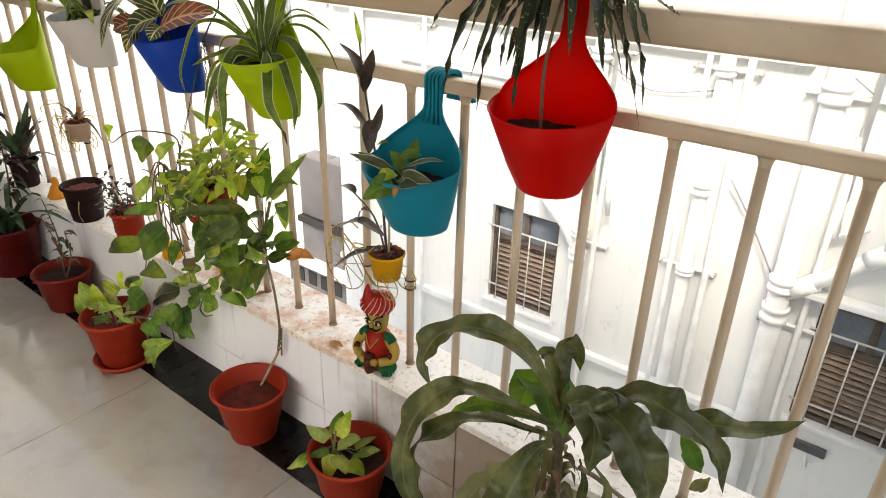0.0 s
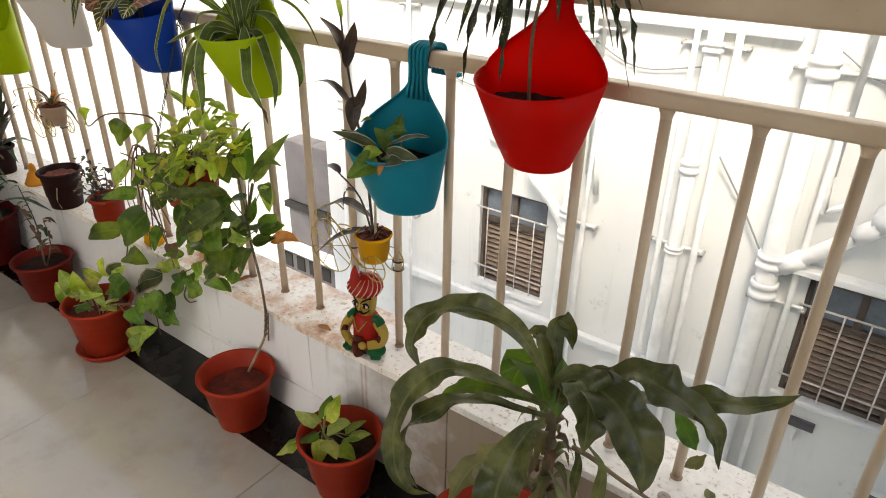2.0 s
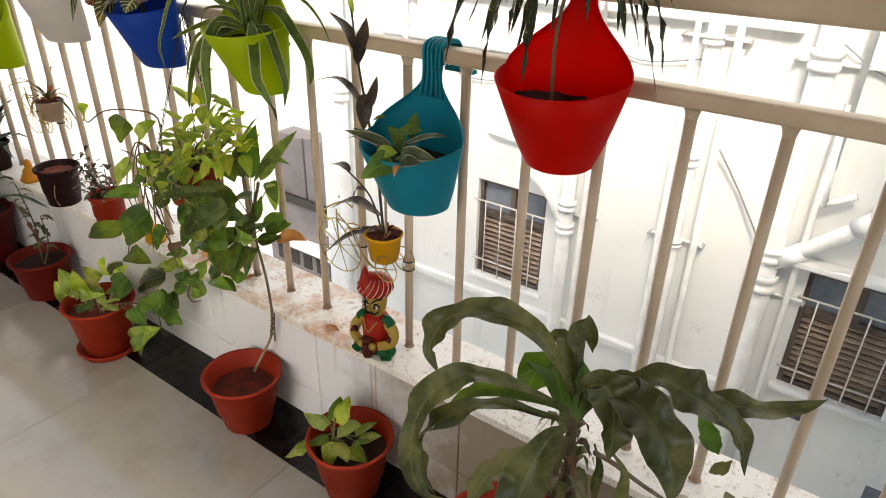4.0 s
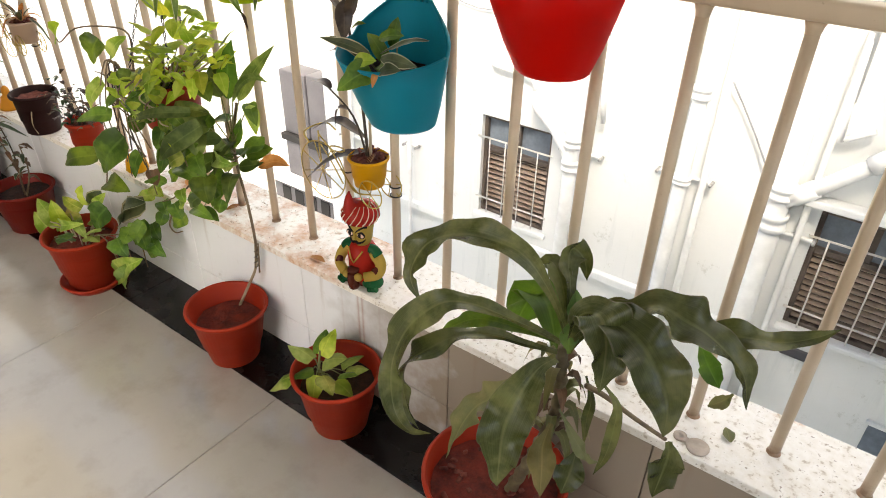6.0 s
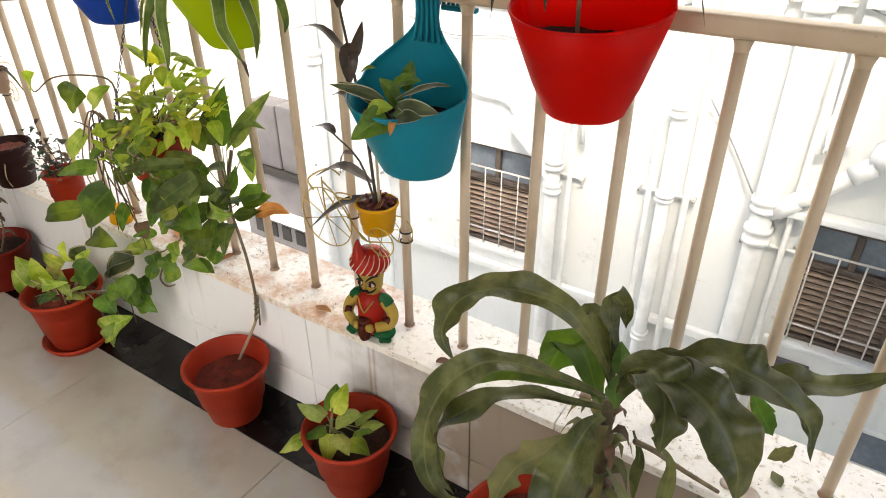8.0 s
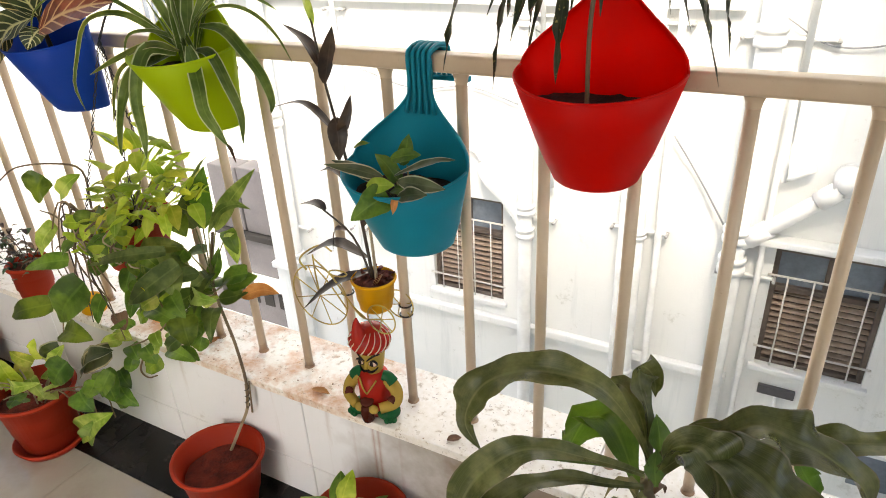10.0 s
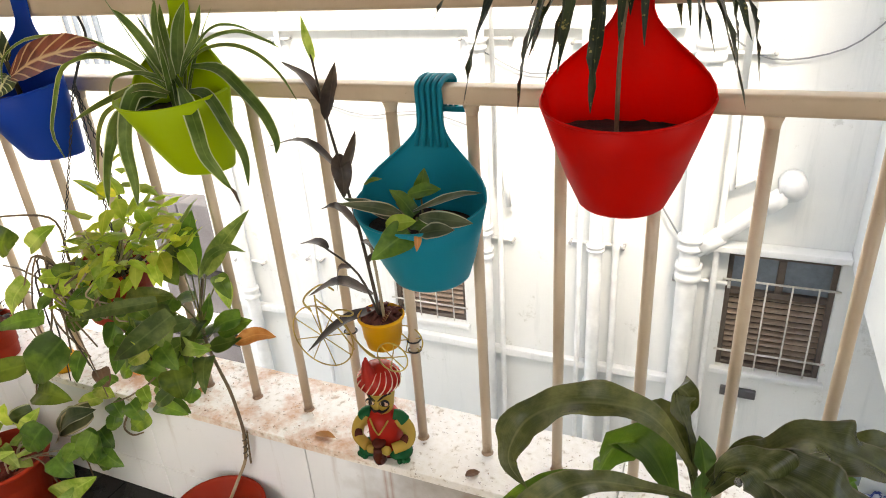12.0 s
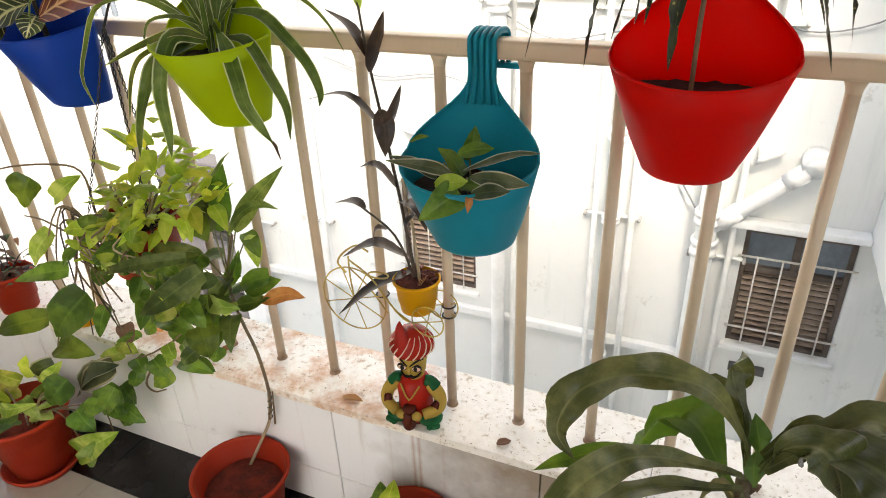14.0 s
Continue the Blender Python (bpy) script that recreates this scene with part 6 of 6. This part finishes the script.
face_leaf(t, G_POTH, (-1.357, 0.840, 0.328), (-1.261, 0.828, 0.334), 0.034)
face_leaf(t, G_SILVER, (-1.498, 0.800, 0.309), (-1.622, 0.788, 0.213), 0.051)
face_leaf(t, G_POTH, (-1.173, 0.930, 0.510), (-1.249, 0.918, 0.468), 0.042)
face_leaf(t, G_POTH, (-1.207, 0.930, 0.597), (-1.175, 0.918, 0.557), 0.032)
face_leaf(t, G_MARB, (-1.268, 0.860, 0.478), (-1.179, 0.848, 0.489), 0.033)
face_leaf(t, G_POTH, (-1.321, 0.820, 0.568), (-1.370, 0.808, 0.546), 0.037)
face_leaf(t, G_POTH, (-1.251, 0.850, 0.653), (-1.208, 0.838, 0.625), 0.042)
face_leaf(t, G_MARB, (-1.587, 0.850, 0.643), (-1.471, 0.838, 0.710), 0.035)
face_leaf(t, G_NEON, (-1.942, 0.900, 0.609), (-1.874, 0.888, 0.662), 0.048)
face_leaf(t, G_POTH, (-1.357, 0.840, 0.468), (-1.264, 0.828, 0.522), 0.042)
face_leaf(t, G_POTH, (-1.300, 0.860, 0.383), (-1.234, 0.848, 0.426), 0.039)
face_leaf(t, G_POTH, (-1.446, 0.820, 0.630), (-1.363, 0.808, 0.636), 0.046)

# ---------- things on the ledge ----------
def ledge_pot(x, y, r, rb, h, mat, label, name="flower_pot"):
    return potted(Vector((x, y, LEDGE_Z)), r, rb, h, mat, CHIPS, label, 0.86, 0, "pots on the ledge", name=name)


t = ledge_pot(-2.160, 0.884, 0.066, 0.047, 0.122, BROWN, "dark brown pot of bare earth on the ledge")
rnd = random.Random(61)
stalk(t, [(-2.13, 0.86, 0.40), (-2.115, 0.842, 0.36), (-2.13, 0.845, 0.33), (-2.125, 0.85, 0.305)], 0.0018, 0.0012, PALESTEM, "dry_vine")
t = ledge_pot(-1.900, 0.890, 0.053, 0.039, 0.100, TERRA, "small terracotta pot with a dry tangled plant on the ledge")
for i in range(110):
    q = Vector((-1.905 + rnd.gauss(0, 0.05), 0.885 + rnd.gauss(0, 0.03), LEDGE_Z + 0.095 + abs(rnd.gauss(0, 0.05))))
    leaf(t, (G_DRY, G_DARK, G_ALOE)[i % 3], arc(q, rnd.uniform(0, 360), rnd.uniform(0.018, 0.032), 0.4, 0.8, 3), rnd.uniform(0.009, 0.016), n=4, across=2, seed=i)
for i in range(8):
    e = Vector((-1.900 + rnd.gauss(0, 0.05), 0.885 + rnd.gauss(0, 0.03), LEDGE_Z + rnd.uniform(0.12, 0.19)))
    stalk(t, [(-1.900, 0.89, LEDGE_Z + 0.085), e.lerp(Vector((-1.900, 0.89, 0.42)), 0.5) + Vector((0.01, 0, 0)), e], 0.0016, 0.001, DARKSTEM)
t = ledge_pot(-2.62, 0.890, 0.053, 0.039, 0.10, BROWN, "dark pot with a dark leafy plant on the ledge")
for i in range(34):
    leaf(t, G_DARK if i % 2 else G_ALOE, arc(Vector((-2.62, 0.89, 0.385)), i * 137.5, rnd.uniform(0.06, 0.14), rnd.uniform(0.6, 2.4), rnd.uniform(0.5, 1.4)), rnd.uniform(0.020, 0.034), n=6, across=2, seed=i)
bm = bmesh.new()
lathe(bm, [(0, 0), (0.030, 0), (0.034, 0.006), (0.030, 0.014), (0.022, 0.030), (0.019, 0.040), (0.011, 0.048), (0.012, 0.056), (0.010, 0.068), (0.004, 0.075), (0, 0.076)], 28)
ob = finish(bm, "bell_ornament", ORANGE, loc=(-2.42, 0.905, LEDGE_Z))
tagged(ob, "small orange bell-shaped ornament on the ledge", "ornament")
bm = bmesh.new()
lathe(bm, [(0, 0), (0.026, 0), (0.030, 0.006), (0.026, 0.030), (0.020, 0.042), (0.008, 0.050), (0, 0.052)], 28)
tagged(finish(bm, "bell_ornament", YELLOW, loc=(-1.70, 0.905, LEDGE_Z)), "small yellow bell-shaped ornament on the ledge", "ornament")
bm = bmesh.new()
lathe(bm, [(0, 0), (0.017, 0), (0.018, 0.003), (0.0165, 0.0045), (0, 0.0048)], 26, (0.014, -0.004))
lathe(bm, [(0, 0), (0.0105, 0), (0.0108, 0.003), (0.0095, 0.004), (0.003, 0.004), (0.0025, 0.0022), (0, 0.002)], 20, (-0.016, 0.002))
box(bm, -0.014, -0.006, 0.0004, 0.008, 0.005, 0.0036, 0.001)
tagged(finish(bm, "stone_chip", worn("chip_stone", (0.40, 0.33, 0.27), (0.5, 0.42, 0.35), 0.7, 30), loc=(-0.172, 0.894, LEDGE_Z)), "flat brownish stone chip lying on the ledge", "stone")
# withered leaf bits and crumbs of earth
rnd = random.Random(90)
crumbs = bmesh.new()
for i in range(90):
    x, y = rnd.uniform(-2.6, 0.4), rnd.uniform(LEDGE_IN + 0.005, LEDGE_OUT - 0.006)
    if rnd.random() < 0.6:
        x = rnd.gauss(-1.2, 0.16)
    r = rnd.uniform(0.0004, 0.0016)
    bmesh.ops.create_icosphere(crumbs, subdivisions=1, radius=r, matrix=Matrix.LocRotScale((x, y, LEDGE_Z + r * 0.4), Euler((i, i * 2, i * 3)), (1.4, 1, 0.7)))
tagged(finish(crumbs, "earth_crumbs", worn("dry_earth", (0.24, 0.12, 0.065), (0.34, 0.2, 0.12), 0.9, 60)), "crumbs of dry earth scattered on the ledge", "earth", kind="stuff")
for i, (x, y, L, mt) in enumerate(((-1.02, 0.895, 0.05, G_DRYORANGE), (-0.71, 0.885, 0.03, G_DRY), (-1.33, 0.91, 0.045, G_DRYORANGE), (-0.12, 0.93, 0.035, G_DRACDRY), (-1.50, 0.93, 0.05, G_DRYORANGE))):
    bm = blade(arc(Vector((x, y, LEDGE_Z + 0.003)), 40 * i, L, 0.12, 0.1, 3), 0.018, n=6, fold=0.35, wave=0.2, seed=i)
    tagged(finish(bm, "fallen_leaf", mt), "withered leaf fallen on the ledge", "leaf", "fallen leaves")

# ---------- the painted doll ----------
def ball(bm, c, r, mat, seg=20, rings=12):
    start = len(bm.faces)
    m = Matrix.LocRotScale(c, None, r)
    res = bmesh.ops.create_uvsphere(bm, u_segments=seg, v_segments=rings, radius=1, matrix=m)
    for f in {f for v in res["verts"] for f in v.link_faces}:
        f.material_index = mat


bm = bmesh.new()
# 0 red 1 yellow 2 green 3 brown 4 pale 5 black
lathe(bm, [(0, 0.004), (0.026, 0.006), (0.031, 0.028), (0.030, 0.052), (0.031, 0.074), (0.024, 0.088), (0.015, 0.094), (0, 0.095)], 28, (0, 0), 0)
lathe(bm, [(0.013, 0.089), (0.0185, 0.096), (0.0215, 0.107), (0.0235, 0.122), (0.0262, 0.140), (0.0235, 0.148), (0, 0.150)], 32, (0, 0), 1)
lathe(bm, [(0.021, 0.141), (0.0335, 0.145), (0.0385, 0.154), (0.0375, 0.165), (0.028, 0.177), (0.012, 0.183), (0, 0.184)], 36, (0, 0), 0)
tube(bm, [(-0.007, -0.018, 0.158), (-0.010, -0.020, 0.176), (-0.013, -0.018, 0.194), (-0.013, -0.016, 0.207)], 0.0195, 0.0014, 16, 10, 0)
for k in range(9):
    a = radians(190 + 20 * k)
    tube(bm, [(0.0365 * math.cos(a), 0.0365 * math.sin(a), 0.148), (0.0392 * math.cos(a + 0.22), 0.0392 * math.sin(a + 0.22), 0.159), (0.0335 * math.cos(a + 0.42), 0.0335 * math.sin(a + 0.42), 0.171), (0.022 * math.cos(a + 0.6), 0.022 * math.sin(a + 0.6), 0.181)], 0.0014, 0.0007, 5, 8, 4)
for s in (-1, 1):
    # folded legs in green, sleeves, hands on the drum
    ball(bm, (0.028 * s, -0.010, 0.013), (0.023, 0.022, 0.013), 2)
    for k in range(3):
        ball(bm, (0.045 * s - 0.006 * s * k, -0.024 - 0.003 * k, 0.007), (0.0055, 0.006, 0.0055), 2, 10, 7)
    tube(bm, [(0.027 * s, -0.002, 0.080), (0.046 * s, -0.006, 0.060), (0.047 * s, -0.018, 0.042), (0.024 * s, -0.034, 0.036)], 0.0125, 0.0095, 14, 14, 1)
    tube(bm, [(0.020 * s, -0.005, 0.087), (0.030 * s, -0.003, 0.084), (0.038 * s, -0.003, 0.074)], 0.0095, 0.0122, 14, 10, 2)
    tube(bm, [(0.042 * s, -0.026, 0.049), (0.046 * s, -0.016, 0.052), (0.050 * s, -0.006, 0.056)], 0.0075, 0.006, 10, 6, 3)
    ball(bm, (0.014 * s, -0.040, 0.036), (0.0095, 0.008, 0.0085), 1, 14, 9)
    # brow, eye, moustache, strap
    tube(bm, [(0.0025 * s, -0.0243, 0.1265), (0.009 * s, -0.0250, 0.1335), (0.017 * s, -0.0200, 0.1385), (0.0225 * s, -0.0130, 0.1385)], 0.0012, 0.0024, 6, 10, 5)
    ball(bm, (0.0118 * s, -0.0203, 0.1215), (0.0104, 0.0038, 0.0074), 5, 16, 10)
    ball(bm, (0.0124 * s, -0.0214, 0.1213), (0.0084, 0.0036, 0.0053), 4, 16, 10)
    ball(bm, (0.0118 * s, -0.0236, 0.1215), (0.0040, 0.0020, 0.0047), 5, 12, 8)
    tube(bm, [(0.0005 * s, -0.0224, 0.1060), (0.007 * s, -0.0225, 0.1030), (0.0145 * s, -0.0182, 0.1060), (0.0185 * s, -0.0135, 0.1105)], 0.0030, 0.0010, 6, 10, 5)
    tube(bm, [(0.017 * s, -0.024, 0.088), (0.007 * s, -0.0325, 0.072), (0.0, -0.0335, 0.062)], 0.0017, 0.0014, 6, 6, 1)
tube(bm, [(0.0, -0.0225, 0.124), (0.0, -0.0262, 0.1115)], 0.0024, 0.0040, 8, 4, 1)
ball(bm, (0.0, -0.0208, 0.0992), (0.0042, 0.0022, 0.0016), 0, 10, 6)
tube(bm, [(-0.004, -0.030, 0.006), (-0.003, -0.037, 0.022), (0.0, -0.040, 0.040)], 0.012, 0.010, 14, 8, 3)
lathe(bm, [(0, 0.044), (0.0115, 0.044), (0.0125, 0.048), (0.0105, 0.051), (0, 0.051)], 18, (0.0, -0.036), 3)
ball(bm, (0, 0, 0.006), (0.034, 0.027, 0.006), 3)
doll = finish(bm, "painted_doll", [P_RED, P_YEL, P_GRN, P_MAROON, P_WHITE, P_BLACK], loc=(-0.868, 0.902, LEDGE_Z))
doll.rotation_euler[2], doll.scale = radians(8), (1.0, 1.0, 1.04)
tagged(doll, "glossy painted clay doll in a red turban sitting on the ledge", "figurine")

# ---------- tiles, last ----------
def slab(name, x0, y0, z0, x1, y1, z1, mat, parent, cache={}):
    key = (name, round(x1 - x0, 4), round(y1 - y0, 4), round(z1 - z0, 4))
    if key not in cache:
        bm = bmesh.new()
        box(bm, 0, 0, 0, x1 - x0, y1 - y0, z1 - z0, 0.0012, 1)
        me = bpy.data.meshes.new(name)
        bm.to_mesh(me)
        bm.free()
        me.materials.append(mat)
        cache[key] = me
    ob = new(name, cache[key])
    ob.parent = parent
    ob.location = (x0, y0, z0)


G = 0.0005
for i in range(-6, 7):
    a = -1.005 + 0.6 * i
    for y0, y1 in ((0.137, 0.737), (-0.463, 0.137), (-1.06, -0.463), (-1.30, -1.06)):
        if a + 0.6 > X0 and a < X1:
            slab("floor_tile", max(a, X0) + G, y0 + G, -0.012, min(a + 0.6, X1) - G, y1 - G, 0.0, FLOOR, floor)
for i in range(-6, 7):
    a = -1.05 + 0.55 * i
    if a + 0.55 > X0 and a < X1:
        slab("granite_strip", max(a, X0) + G, 0.737 + G, -0.012, min(a + 0.55, X1) - G, 0.884, 0.0006, GRANITE, floor)
for i in range(-9, 9):
    a = -1.04 + 0.41 * i
    if a + 0.41 > X0 and a < X1:
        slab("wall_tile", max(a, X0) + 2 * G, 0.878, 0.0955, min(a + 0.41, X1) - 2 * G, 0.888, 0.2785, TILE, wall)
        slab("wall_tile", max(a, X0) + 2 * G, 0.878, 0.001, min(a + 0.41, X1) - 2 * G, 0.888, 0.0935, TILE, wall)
